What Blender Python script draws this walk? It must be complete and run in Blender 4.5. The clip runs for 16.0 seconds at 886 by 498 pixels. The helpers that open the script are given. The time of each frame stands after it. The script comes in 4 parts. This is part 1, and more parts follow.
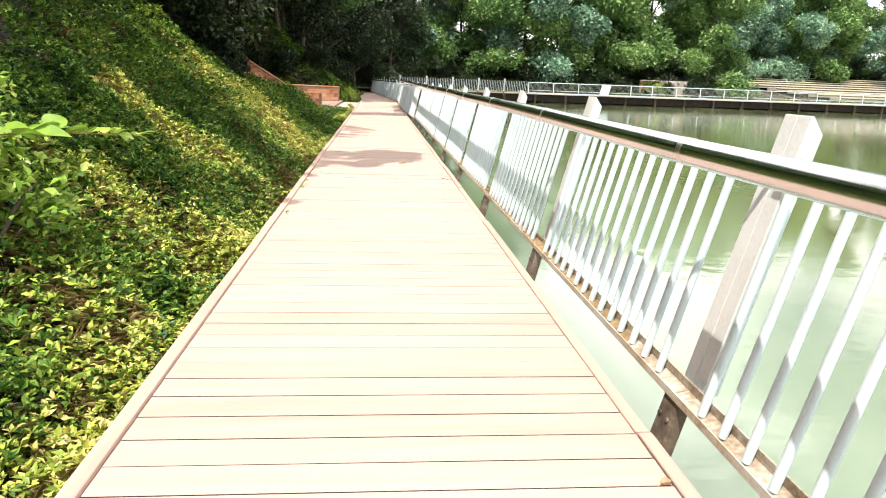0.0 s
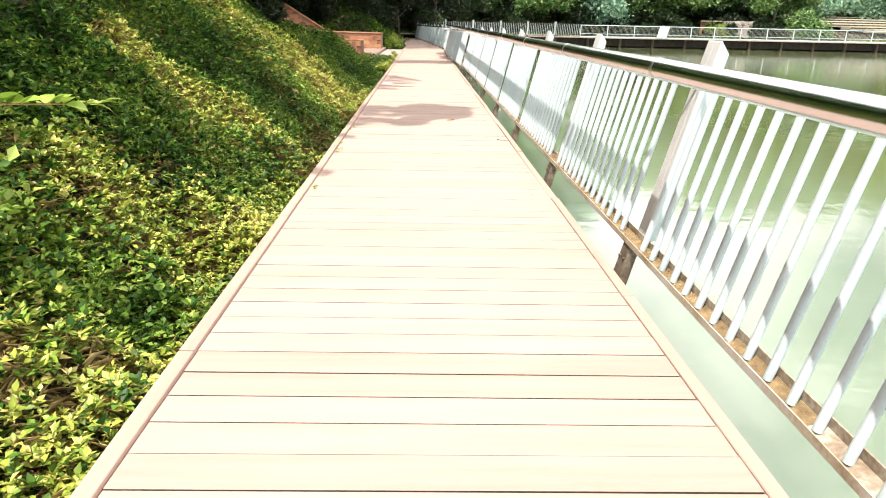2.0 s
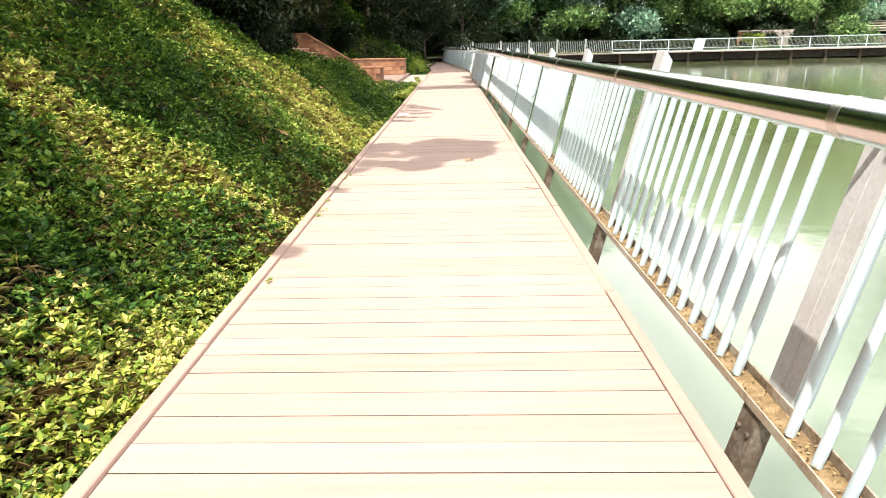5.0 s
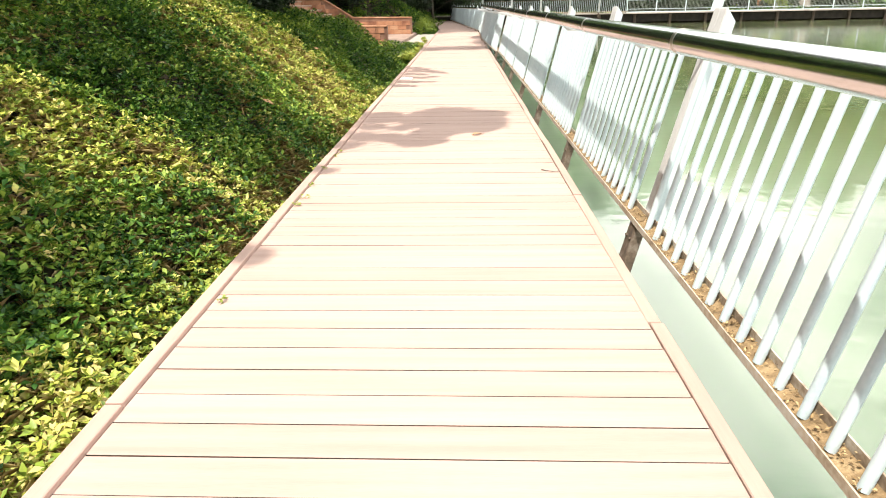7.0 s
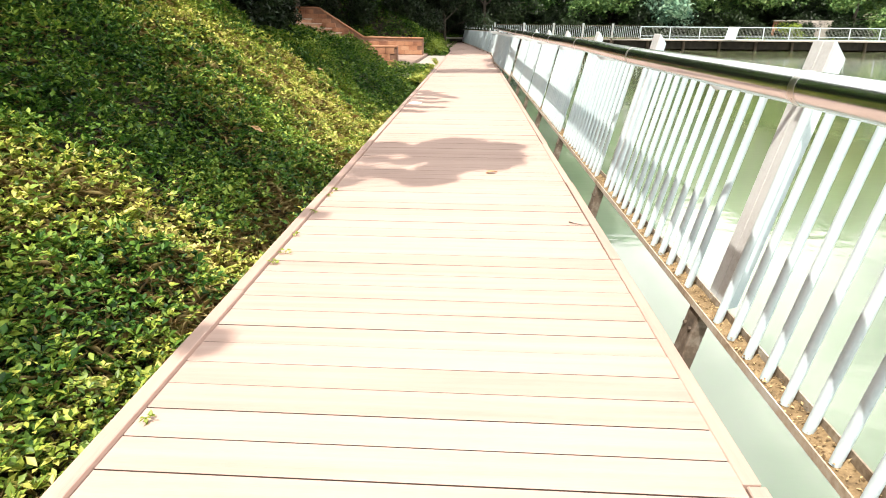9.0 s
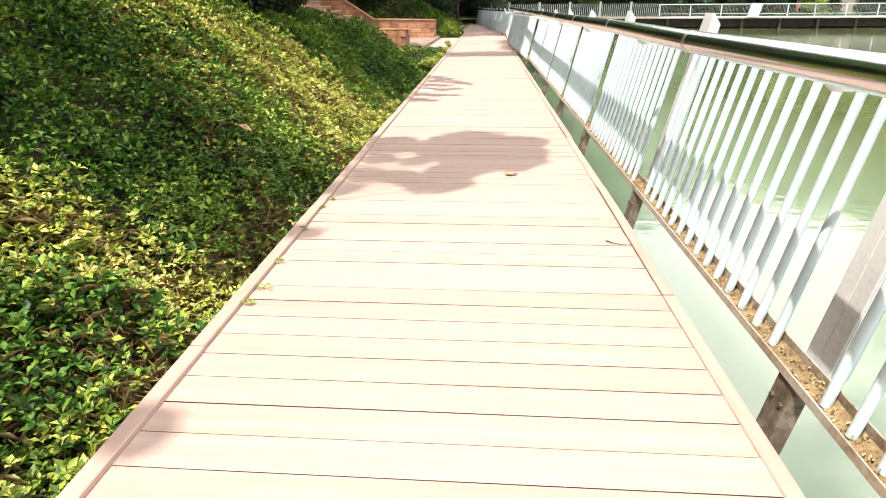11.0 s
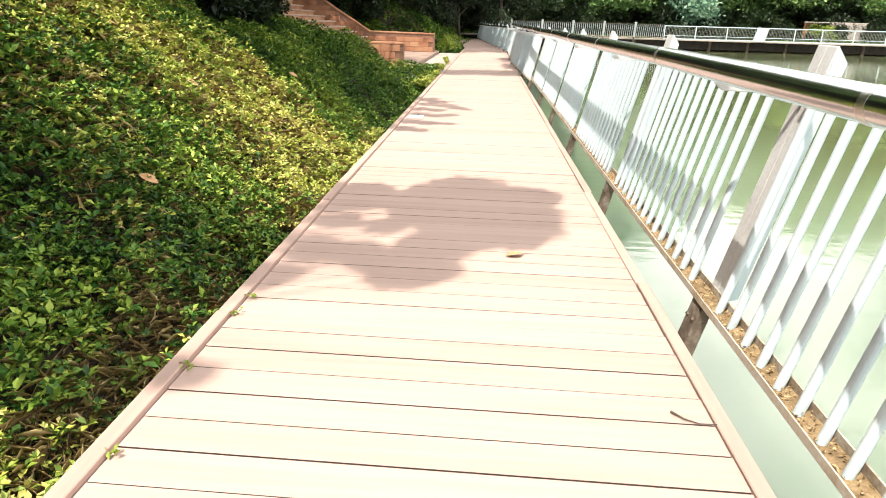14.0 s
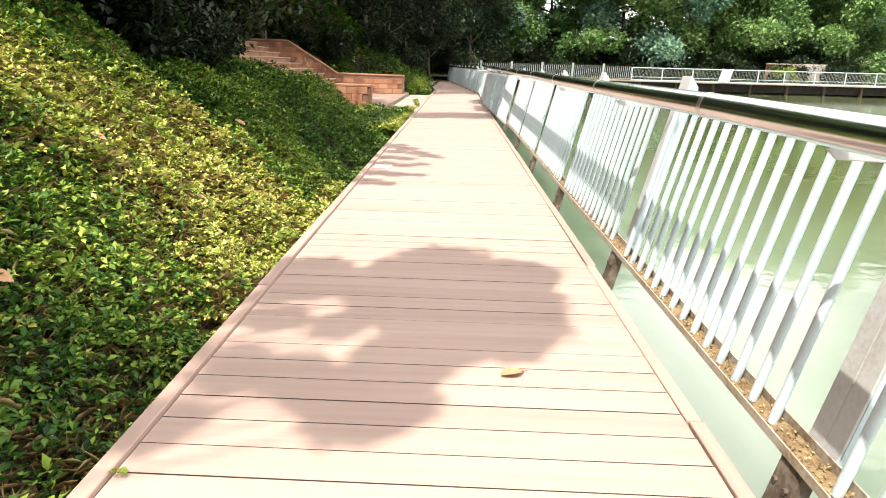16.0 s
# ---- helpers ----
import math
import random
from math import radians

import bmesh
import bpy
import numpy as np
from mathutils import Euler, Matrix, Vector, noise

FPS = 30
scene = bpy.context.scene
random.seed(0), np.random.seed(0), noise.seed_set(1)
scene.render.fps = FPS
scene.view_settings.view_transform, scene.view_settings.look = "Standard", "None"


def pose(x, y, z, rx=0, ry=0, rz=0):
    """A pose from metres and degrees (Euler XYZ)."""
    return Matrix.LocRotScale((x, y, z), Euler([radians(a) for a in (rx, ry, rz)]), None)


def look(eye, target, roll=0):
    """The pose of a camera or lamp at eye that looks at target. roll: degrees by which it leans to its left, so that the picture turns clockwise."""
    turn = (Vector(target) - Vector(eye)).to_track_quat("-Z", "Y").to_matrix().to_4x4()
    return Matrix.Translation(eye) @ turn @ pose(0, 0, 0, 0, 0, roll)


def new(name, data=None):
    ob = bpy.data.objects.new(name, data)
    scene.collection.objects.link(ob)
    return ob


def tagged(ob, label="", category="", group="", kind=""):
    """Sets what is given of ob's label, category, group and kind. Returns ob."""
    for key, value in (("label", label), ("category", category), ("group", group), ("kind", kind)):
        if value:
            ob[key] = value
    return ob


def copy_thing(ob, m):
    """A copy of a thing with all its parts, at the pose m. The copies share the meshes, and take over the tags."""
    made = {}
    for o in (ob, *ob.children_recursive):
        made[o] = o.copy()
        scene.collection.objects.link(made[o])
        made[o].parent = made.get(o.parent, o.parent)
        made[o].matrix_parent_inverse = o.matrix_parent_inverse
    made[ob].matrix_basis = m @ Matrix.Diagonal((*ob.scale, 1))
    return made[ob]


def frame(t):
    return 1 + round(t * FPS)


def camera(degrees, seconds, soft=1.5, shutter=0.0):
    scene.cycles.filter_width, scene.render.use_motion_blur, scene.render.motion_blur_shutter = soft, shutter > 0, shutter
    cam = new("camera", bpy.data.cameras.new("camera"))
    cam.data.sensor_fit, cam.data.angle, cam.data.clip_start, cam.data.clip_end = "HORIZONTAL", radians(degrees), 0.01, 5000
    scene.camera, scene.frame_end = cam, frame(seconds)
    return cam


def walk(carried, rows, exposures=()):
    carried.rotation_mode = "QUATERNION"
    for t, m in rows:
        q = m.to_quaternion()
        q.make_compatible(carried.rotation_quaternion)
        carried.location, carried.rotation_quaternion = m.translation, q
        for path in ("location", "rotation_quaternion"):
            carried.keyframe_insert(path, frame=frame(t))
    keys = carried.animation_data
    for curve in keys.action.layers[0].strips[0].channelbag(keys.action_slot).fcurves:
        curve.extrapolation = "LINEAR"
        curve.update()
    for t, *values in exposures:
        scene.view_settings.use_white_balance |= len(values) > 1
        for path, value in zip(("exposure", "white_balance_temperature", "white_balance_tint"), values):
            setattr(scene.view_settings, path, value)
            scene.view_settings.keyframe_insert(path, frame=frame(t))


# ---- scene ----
cam = camera(68.8, 16.0, 1.0)
PATH = [
    (0, (-0.014, -0.056, 1.475), (0.191, 1.869, 0.97), 2.1),
    (0.5, (0.043, 0.302, 1.46), (0.216, 2.227, 0.945), 1.1),
    (1, (0.049, 0.601, 1.474), (0.184, 2.516, 0.914), 1.4),
    (1.5, (0.007, 0.866, 1.437), (0.042, 2.776, 0.844), 2.6),
    (2, (-0.023, 1.232, 1.452), (0.046, 3.119, 0.794), 1.2),
    (2.5, (0.043, 1.52, 1.45), (0.177, 3.418, 0.834), 1.4),
    (3, (0.129, 1.84, 1.442), (0.249, 3.747, 0.851), -0.5),
    (3.5, (0.148, 2.145, 1.437), (0.261, 4.047, 0.828), 0.3),
    (4, (0.159, 2.502, 1.438), (0.264, 4.389, 0.783), -0.3),
    (4.5, (0.178, 2.798, 1.446), (0.336, 4.695, 0.832), -0.8),
    (5, (0.227, 3.095, 1.446), (0.188, 5.004, 0.849), -1.4),
    (5.2, (0.249, 3.249, 1.458), (0.18, 5.15, 0.841), -0.6),
    (7.3, (0.258, 4.183, 1.417), (0.197, 6.053, 0.712), -1.1),
    (7.5, (0.274, 4.306, 1.413), (0.233, 6.184, 0.726), -0.2),
    (8, (0.289, 4.552, 1.426), (0.214, 6.435, 0.757), 0.1),
    (8.5, (0.241, 4.768, 1.418), (0.139, 6.658, 0.772), 0.7),
    (9, (0.203, 4.988, 1.428), (0.126, 6.878, 0.778), 0.5),
    (9.2, (0.186, 5.067, 1.43), (0.16, 6.957, 0.776), 0.3),
    (11.3, (0.177, 6.006, 1.432), (0.05, 7.866, 0.707), -0.4),
    (11.5, (0.156, 6.141, 1.445), (0.045, 7.988, 0.687), -0.2),
    (12, (0.15, 6.384, 1.445), (0.062, 8.254, 0.74), -0.2),
    (12.5, (0.189, 6.685, 1.429), (0.161, 8.564, 0.745), 0.1),
    (13, (0.213, 6.988, 1.43), (0.199, 8.867, 0.747), 0.1),
    (13.5, (0.209, 7.244, 1.435), (0.147, 9.13, 0.773), 1.7),
    (14, (0.186, 7.566, 1.444), (0.079, 9.449, 0.78), 1.6),
    (14.5, (0.183, 7.863, 1.45), (0.172, 9.76, 0.816), 1.7),
    (15, (0.182, 8.145, 1.427), (0.212, 10.053, 0.828), 1.0),
    (15.5, (0.167, 8.452, 1.437), (0.201, 10.365, 0.855), 1.5),
    (16, (0.122, 8.76, 1.423), (0.095, 10.683, 0.874), 1.5),
]
walk(cam, [(t, look(eye, target, roll)) for t, eye, target, roll in PATH],
     exposures=[(0.0, 1.5, 6700, 13), (16.0, 1.5, 6700, 13)])

# ---- light ----
SUN_WAY = Vector((0.25, 0.45, -1.0))
world = bpy.data.worlds.new("sky")
scene.world = world
world.use_nodes = True
wn = world.node_tree
sky = wn.nodes.new("ShaderNodeTexSky")
sky.sky_type, sky.sun_disc = "NISHITA", False
sky.sun_elevation, sky.sun_rotation = radians(62.8), radians(209.0)
sky.air_density, sky.dust_density = 1.3, 5.0
# broken white cloud all over the sky
way, stretch = wn.nodes.new("ShaderNodeTexCoord"), wn.nodes.new("ShaderNodeMapping")
puffs, edge, cloud = wn.nodes.new("ShaderNodeTexNoise"), wn.nodes.new("ShaderNodeMapRange"), wn.nodes.new("ShaderNodeMix")
stretch.inputs["Scale"].default_value = (1.0, 1.0, 1.8)
puffs.inputs["Scale"].default_value, puffs.inputs["Detail"].default_value = 2.4, 6
edge.inputs[1].default_value, edge.inputs[2].default_value = 0.28, 0.50
edge.interpolation_type = "SMOOTHSTEP"
cloud.data_type = "RGBA"
cloud.inputs[7].default_value = (14.6, 14.8, 14.6, 1)
wn.links.new(way.outputs["Generated"], stretch.inputs[0]), wn.links.new(stretch.outputs[0], puffs.inputs[0])
wn.links.new(puffs.outputs[0], edge.inputs[0]), wn.links.new(edge.outputs[0], cloud.inputs[0])
wn.links.new(sky.outputs[0], cloud.inputs[6]), wn.links.new(cloud.outputs[2], wn.nodes["Background"].inputs[0])
wn.nodes["Background"].inputs[1].default_value = 0.07
sun = new("sun", bpy.data.lights.new("sun", "SUN"))
sun.data.energy, sun.data.angle, sun.data.color = 2.8, radians(0.6), (1.0, 0.94, 0.84)
sun.matrix_world = look((-20, -40, 90), Vector((-20, -40, 90)) + SUN_WAY)


# ---- materials ----
def material(name, colours, scale=4.0, rough=0.7, metal=0.0, bump=0.2, fine=40.0, island=0.0, obj=0.0,
             stretch=(1, 1, 1), through_light=0.0, spec=0.5, coat=0.0, contrast=(0.3, 0.7)):
    """A procedural surface: colours along a ramp by two scales of noise, with relief."""
    m = bpy.data.materials.new(name)
    m.use_nodes = True
    n, l = m.node_tree.nodes, m.node_tree.links
    b, out = n["Principled BSDF"], n["Material Output"]
    geo = n.new("ShaderNodeNewGeometry")
    mp = n.new("ShaderNodeMapping")
    mp.inputs["Scale"].default_value = stretch
    l.new(geo.outputs["Position"], mp.inputs[0])
    big, small = n.new("ShaderNodeTexNoise"), n.new("ShaderNodeTexNoise")
    big.inputs["Scale"].default_value, small.inputs["Scale"].default_value = scale, fine
    big.inputs["Detail"].default_value, small.inputs["Detail"].default_value = 5, 4
    l.new(mp.outputs[0], big.inputs[0]), l.new(mp.outputs[0], small.inputs[0])

    def maths(op, a, c):
        k = n.new("ShaderNodeMath")
        k.operation = op
        for i, v in enumerate((a, c)):
            if isinstance(v, (int, float)):
                k.inputs[i].default_value = v
            else:
                l.new(v, k.inputs[i])
        return k.outputs[0]
    fac = maths("ADD", maths("MULTIPLY", big.outputs[0], 0.65), maths("MULTIPLY", small.outputs[0], 0.35))
    if island:
        fac = maths("ADD", fac, maths("MULTIPLY", maths("SUBTRACT", geo.outputs["Random Per Island"], 0.5), island))
    if obj:
        info = n.new("ShaderNodeObjectInfo")
        fac = maths("ADD", fac, maths("MULTIPLY", maths("SUBTRACT", info.outputs["Random"], 0.5), obj))
    ramp = n.new("ShaderNodeValToRGB")
    ramp.color_ramp.elements[0].position, ramp.color_ramp.elements[1].position = contrast
    ramp.color_ramp.elements[0].color, ramp.color_ramp.elements[1].color = (*colours[0], 1), (*colours[-1], 1)
    for i, c in enumerate(colours[1:-1], 1):
        e = ramp.color_ramp.elements.new(contrast[0] + (contrast[1] - contrast[0]) * i / (len(colours) - 1))
        e.color = (*c, 1)
    l.new(fac, ramp.inputs[0])
    l.new(ramp.outputs[0], b.inputs["Base Color"])
    b.inputs["Metallic"].default_value = metal
    b.inputs["Specular IOR Level"].default_value = spec
    b.inputs["Coat Weight"].default_value = coat
    l.new(maths("ADD", maths("MULTIPLY", small.outputs[0], 0.25), rough - 0.125), b.inputs["Roughness"])
    if bump:
        bp = n.new("ShaderNodeBump")
        bp.inputs["Strength"].default_value, bp.inputs["Distance"].default_value = bump, 0.01
        l.new(fac, bp.inputs["Height"])
        l.new(bp.outputs[0], b.inputs["Normal"])
    if through_light:
        tr, mix = n.new("ShaderNodeBsdfTranslucent"), n.new("ShaderNodeMixShader")
        mix.inputs[0].default_value = through_light
        l.new(ramp.outputs[0], tr.inputs[0])
        l.new(b.outputs[0], mix.inputs[1]), l.new(tr.outputs[0], mix.inputs[2])
        l.new(mix.outputs[0], out.inputs[0])
    return m


M_PLANK = material("composite_plank", [(0.335, 0.234, 0.196), (0.39, 0.28, 0.236), (0.43, 0.318, 0.268)], 1.2, 0.72, bump=0.25,
                   fine=30, obj=0.18, stretch=(0.6, 14, 6), spec=0.3)
M_TRIM = material("composite_trim", [(0.34, 0.235, 0.195), (0.42, 0.30, 0.25)], 2, 0.7, fine=30, obj=0.15, stretch=(10, 0.6, 6), spec=0.3)
M_FRAME = material("deck_frame", [(0.05, 0.04, 0.035), (0.16, 0.12, 0.09)], 3, 0.85, bump=0.5)
M_GAP = material("dark_plank_side", [(0.03, 0.018, 0.012), (0.075, 0.05, 0.038)], 6, 0.95, bump=0.3)
M_WHITE = material("weathered_white_paint", [(0.31, 0.41, 0.445), (0.41, 0.51, 0.55), (0.48, 0.57, 0.60)], 2.5, 0.55, bump=0.08, fine=60, contrast=(0.2, 0.55))
M_POST = material("weathered_grey_paint", [(0.33, 0.32, 0.31), (0.43, 0.44, 0.44), (0.50, 0.52, 0.52)], 2.2, 0.6, bump=0.12, fine=50, contrast=(0.28, 0.55))
M_RUST = material("rusty_steel", [(0.035, 0.027, 0.02), (0.11, 0.08, 0.055), (0.24, 0.21, 0.175)], 9, 0.85, bump=0.5)
M_CHROME = material("polished_steel", [(0.50, 0.52, 0.52), (0.62, 0.64, 0.64)], 3, 0.19, metal=1.0, bump=0.0, fine=90)
M_COLLAR = material("dull_steel_collar", [(0.46, 0.45, 0.42), (0.66, 0.64, 0.60)], 12, 0.32, metal=1.0, bump=0.1)
M_CHANNEL = material("dirty_white_channel", [(0.13, 0.09, 0.055), (0.27, 0.21, 0.15), (0.42, 0.38, 0.32)], 5, 0.75, bump=0.4, contrast=(0.33, 0.6))
M_LITTER = material("dry_litter", [(0.10, 0.06, 0.025), (0.26, 0.17, 0.075), (0.42, 0.31, 0.16)], 9, 0.9, island=0.7)
M_DRYLEAF = material("dry_brown_leaf", [(0.22, 0.10, 0.045), (0.38, 0.21, 0.10), (0.50, 0.33, 0.19)], 14, 0.8, bump=0.2)
M_LIP = material("stained_white_paint", [(0.24, 0.18, 0.12), (0.40, 0.34, 0.26), (0.47, 0.46, 0.42)], 4, 0.7, bump=0.2, contrast=(0.33, 0.62))
M_DIRT = material("brown_dirt", [(0.09, 0.06, 0.03), (0.22, 0.15, 0.075), (0.36, 0.27, 0.15)], 14, 0.95, bump=0.8, fine=90)
# darkened so the shade between the leaves is part of the soil colour
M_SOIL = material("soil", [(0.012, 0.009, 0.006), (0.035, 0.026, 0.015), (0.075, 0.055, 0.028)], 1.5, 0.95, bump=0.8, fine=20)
# greens darkened to hold the bank's shade; M_YELLOW holds its sunlight
M_COVER = material("ground_cover_leaves", [(0.007, 0.027, 0.005), (0.031, 0.098, 0.012), (0.115, 0.21, 0.026), (0.30, 0.38, 0.06)], 0.8, 0.5,
                   bump=0, fine=5, island=0.34, through_light=0.16, contrast=(0.30, 0.72), spec=0.25)
M_YELLOW = material("sunlit_yellow_leaves", [(0.06, 0.125, 0.014), (0.21, 0.295, 0.035), (0.41, 0.43, 0.07), (0.56, 0.47, 0.17)], 0.9, 0.5, bump=0, fine=6, island=0.36, through_light=0.2)
M_STRAW = material("dry_straw", [(0.16, 0.10, 0.035), (0.36, 0.26, 0.10), (0.54, 0.43, 0.20)], 1.5, 0.9, bump=0, island=0.5, through_light=0.15)
M_SHRUB = material("shrub_leaves", [(0.07, 0.17, 0.02), (0.22, 0.36, 0.05), (0.42, 0.52, 0.12)], 1.2, 0.35, bump=0, fine=6, island=0.4, through_light=0.3)
M_TREE = material("tree_leaves", [(0.035, 0.10, 0.03), (0.13, 0.26, 0.075), (0.31, 0.44, 0.15)], 0.25, 0.5, bump=0, fine=2.5, island=0.35, through_light=0.3)
# paler and bluer than M_TREE: distance haze put into the leaf colour
M_TREE_B = material("haze_blue_tree_leaves", [(0.055, 0.145, 0.11), (0.18, 0.34, 0.225), (0.35, 0.50, 0.35)], 0.25, 0.5, bump=0, fine=2.5, island=0.35, through_light=0.3)
# tree leaves blackened so that the woods' shade lies in the colour
M_WOOD = material("shade_darkened_leaves", [(0.004, 0.011, 0.003), (0.011, 0.028, 0.006), (0.03, 0.058, 0.012)], 0.25, 0.5, bump=0, fine=2.5, island=0.35, through_light=0.12)
M_LIME = material("lime_shrub_leaves", [(0.12, 0.20, 0.02), (0.26, 0.32, 0.04)], 1.0, 0.5, bump=0, island=0.4, through_light=0.3)
M_BARK = material("bark", [(0.03, 0.022, 0.016), (0.10, 0.08, 0.06)], 4, 0.95, bump=0.8, stretch=(1, 1, 0.25))
M_BRICK = material("red_clay_tile", [(0.15, 0.06, 0.035), (0.34, 0.16, 0.085), (0.42, 0.25, 0.15)], 1.6, 0.85, bump=0.3, obj=0.15)
M_MORTAR = material("grey_mortar", [(0.14, 0.075, 0.05), (0.24, 0.13, 0.085)], 5, 0.95, bump=0.4)
M_TREAD = material("pale_stone_tread", [(0.30, 0.20, 0.14), (0.46, 0.36, 0.28)], 3, 0.85, bump=0.3)
M_PAVING = material("pinkish_paving", [(0.17, 0.115, 0.09), (0.27, 0.19, 0.15), (0.33, 0.25, 0.20)], 1.6, 0.9, bump=0.35)
M_CONCRETE = material("concrete", [(0.24, 0.21, 0.18), (0.36, 0.33, 0.29)], 1.2, 0.9, bump=0.35)
M_PALE = material("pale_concrete", [(0.36, 0.335, 0.25), (0.50, 0.465, 0.36)], 0.8, 0.85, bump=0.2)
M_DARK = material("near_black_brown", [(0.02, 0.018, 0.015), (0.06, 0.05, 0.04)], 2, 0.9, bump=0.3)
M_LAWN = material("grass", [(0.04, 0.09, 0.015), (0.10, 0.17, 0.03)], 0.6, 0.9, bump=0.6)
M_MESH = material("wire_mesh_panel", [(0.30, 0.33, 0.30), (0.42, 0.45, 0.40)], 2, 0.6, bump=0)
M_PLASTIC = material("white_plastic", [(0.62, 0.62, 0.60), (0.75, 0.75, 0.73)], 6, 0.4, bump=0.05)


def water_material():
    m = bpy.data.materials.new("green_lake_water")
    m.use_nodes = True
    n, l = m.node_tree.nodes, m.node_tree.links
    b = n["Principled BSDF"]
    geo = n.new("ShaderNodeNewGeometry")
    murk = n.new("ShaderNodeTexNoise")
    murk.inputs["Scale"].default_value, murk.inputs["Detail"].default_value = 0.12, 4
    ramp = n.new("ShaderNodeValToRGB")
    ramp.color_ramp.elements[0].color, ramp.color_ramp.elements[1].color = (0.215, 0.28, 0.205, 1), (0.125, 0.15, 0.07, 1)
    # sky and tree reflections painted in: paler by the walk, olive farther out
    axes, offshore, sway = n.new("ShaderNodeSeparateXYZ"), n.new("ShaderNodeMapRange"), n.new("ShaderNodeMath")
    offshore.inputs[1].default_value, offshore.inputs[2].default_value = 1.8, 7.5
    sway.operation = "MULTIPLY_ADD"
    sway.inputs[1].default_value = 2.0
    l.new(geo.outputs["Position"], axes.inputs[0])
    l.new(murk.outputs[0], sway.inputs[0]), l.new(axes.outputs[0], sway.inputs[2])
    l.new(sway.outputs[0], offshore.inputs[0])
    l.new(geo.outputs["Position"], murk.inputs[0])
    l.new(offshore.outputs[0], ramp.inputs[0])
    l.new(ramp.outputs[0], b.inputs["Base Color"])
    b.inputs["Roughness"].default_value, b.inputs["IOR"].default_value = 0.04, 1.75
    b.inputs["Subsurface Weight"].default_value, b.inputs["Subsurface Scale"].default_value = 1.0, 5.0
    b.inputs["Subsurface Radius"].default_value = (0.8, 1.0, 0.8)
    mp, rip = n.new("ShaderNodeMapping"), n.new("ShaderNodeTexNoise")
    mp.inputs["Scale"].default_value = (1.0, 2.6, 1)
    rip.inputs["Scale"].default_value, rip.inputs["Detail"].default_value = 2.2, 3
    bp = n.new("ShaderNodeBump")
    bp.inputs["Strength"].default_value, bp.inputs["Distance"].default_value = 0.10, 0.03
    l.new(geo.outputs["Position"], mp.inputs[0]), l.new(mp.outputs[0], rip.inputs[0])
    l.new(rip.outputs[0], bp.inputs["Height"]), l.new(bp.outputs[0], b.inputs["Normal"])
    return m


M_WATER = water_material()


# ---- builders ----
def mesh(name, verts, faces, mat, smooth=False):
    me = bpy.data.meshes.new(name)
    me.from_pydata([tuple(map(float, v)) for v in verts], [], [tuple(map(int, f)) for f in faces])
    me.materials.append(mat)
    if smooth:
        me.polygons.foreach_set("use_smooth", [True] * len(me.polygons))
    return me


def bm_mesh(name, bm, mat, smooth=False):
    bmesh.ops.recalc_face_normals(bm, faces=bm.faces)
    for e in bm.edges:
        e.smooth = len(e.link_faces) == 2 and e.calc_face_angle(0.0) < 0.9
    me = bpy.data.meshes.new(name)
    bm.to_mesh(me)
    bm.free()
    me.materials.append(mat)
    if smooth:
        me.polygons.foreach_set("use_smooth", [True] * len(me.polygons))
    return me


def put(name, me, parent=None, at=None, label=""):
    ob = new(name, me)
    if at is not None:
        ob.matrix_basis = at
    if parent is not None:
        ob.parent = parent
    return tagged(ob, label)


def part(name, bm, mat, parent, label="", at=None, smooth=False):
    return put(name, bm_mesh(name, bm, mat, smooth), parent, at, label)


def box(sx, sy, sz, at=(0, 0, 0), bevel=0.0, turn=None):
    bm = bmesh.new()
    bmesh.ops.create_cube(bm, size=1)
    bmesh.ops.scale(bm, vec=(sx, sy, sz), verts=bm.verts)
    if bevel:
        bmesh.ops.bevel(bm, geom=bm.edges, offset=bevel, segments=1, affect="EDGES")
    if turn is not None:
        bmesh.ops.transform(bm, matrix=turn, verts=bm.verts)
    bmesh.ops.translate(bm, vec=at, verts=bm.verts)
    return bm


def prism(outline, depth, axis="y", bevel=0.0):
    """An outline in two axes, pushed out along the third, centred on it."""
    bm = bmesh.new()
    put3 = {"y": lambda a, c, d: (a, d, c), "x": lambda a, c, d: (d, a, c), "z": lambda a, c, d: (a, c, d)}[axis]
    lo = [bm.verts.new(put3(a, c, -depth / 2)) for a, c in outline]
    hi = [bm.verts.new(put3(a, c, depth / 2)) for a, c in outline]
    bm.faces.new(lo), bm.faces.new(hi[::-1])
    for i in range(len(lo)):
        j = (i + 1) % len(lo)
        bm.faces.new((lo[i], hi[i], hi[j], lo[j]))
    if bevel:
        bmesh.ops.bevel(bm, geom=bm.edges, offset=bevel, segments=1, affect="EDGES")
    return bm


def tube(path, radii, sides=10):
    """A round bar along a path, with its own radius at each point."""
    bm = bmesh.new()
    rings = []
    for i, p in enumerate(path):
        p = Vector(p)
        way = (Vector(path[min(i + 1, len(path) - 1)]) - Vector(path[max(i - 1, 0)])).normalized()
        side = way.orthogonal().normalized()
        up = way.cross(side)
        r = radii[i] if isinstance(radii, (list, tuple)) else radii
        rings.append([bm.verts.new(p + r * (math.cos(a) * side + math.sin(a) * up)) for a in [2 * math.pi * k / sides for k in range(sides)]])
    for a, b in zip(rings, rings[1:]):
        turn = min(range(sides), key=lambda s: (a[0].co - b[s].co).length)
        for k in range(sides):
            j = (k + 1) % sides
            bm.faces.new((a[k], a[j], b[(j + turn) % sides], b[(k + turn) % sides]))
    bm.faces.new(rings[0]), bm.faces.new(rings[-1])
    return bm


rng = np.random.default_rng(7)


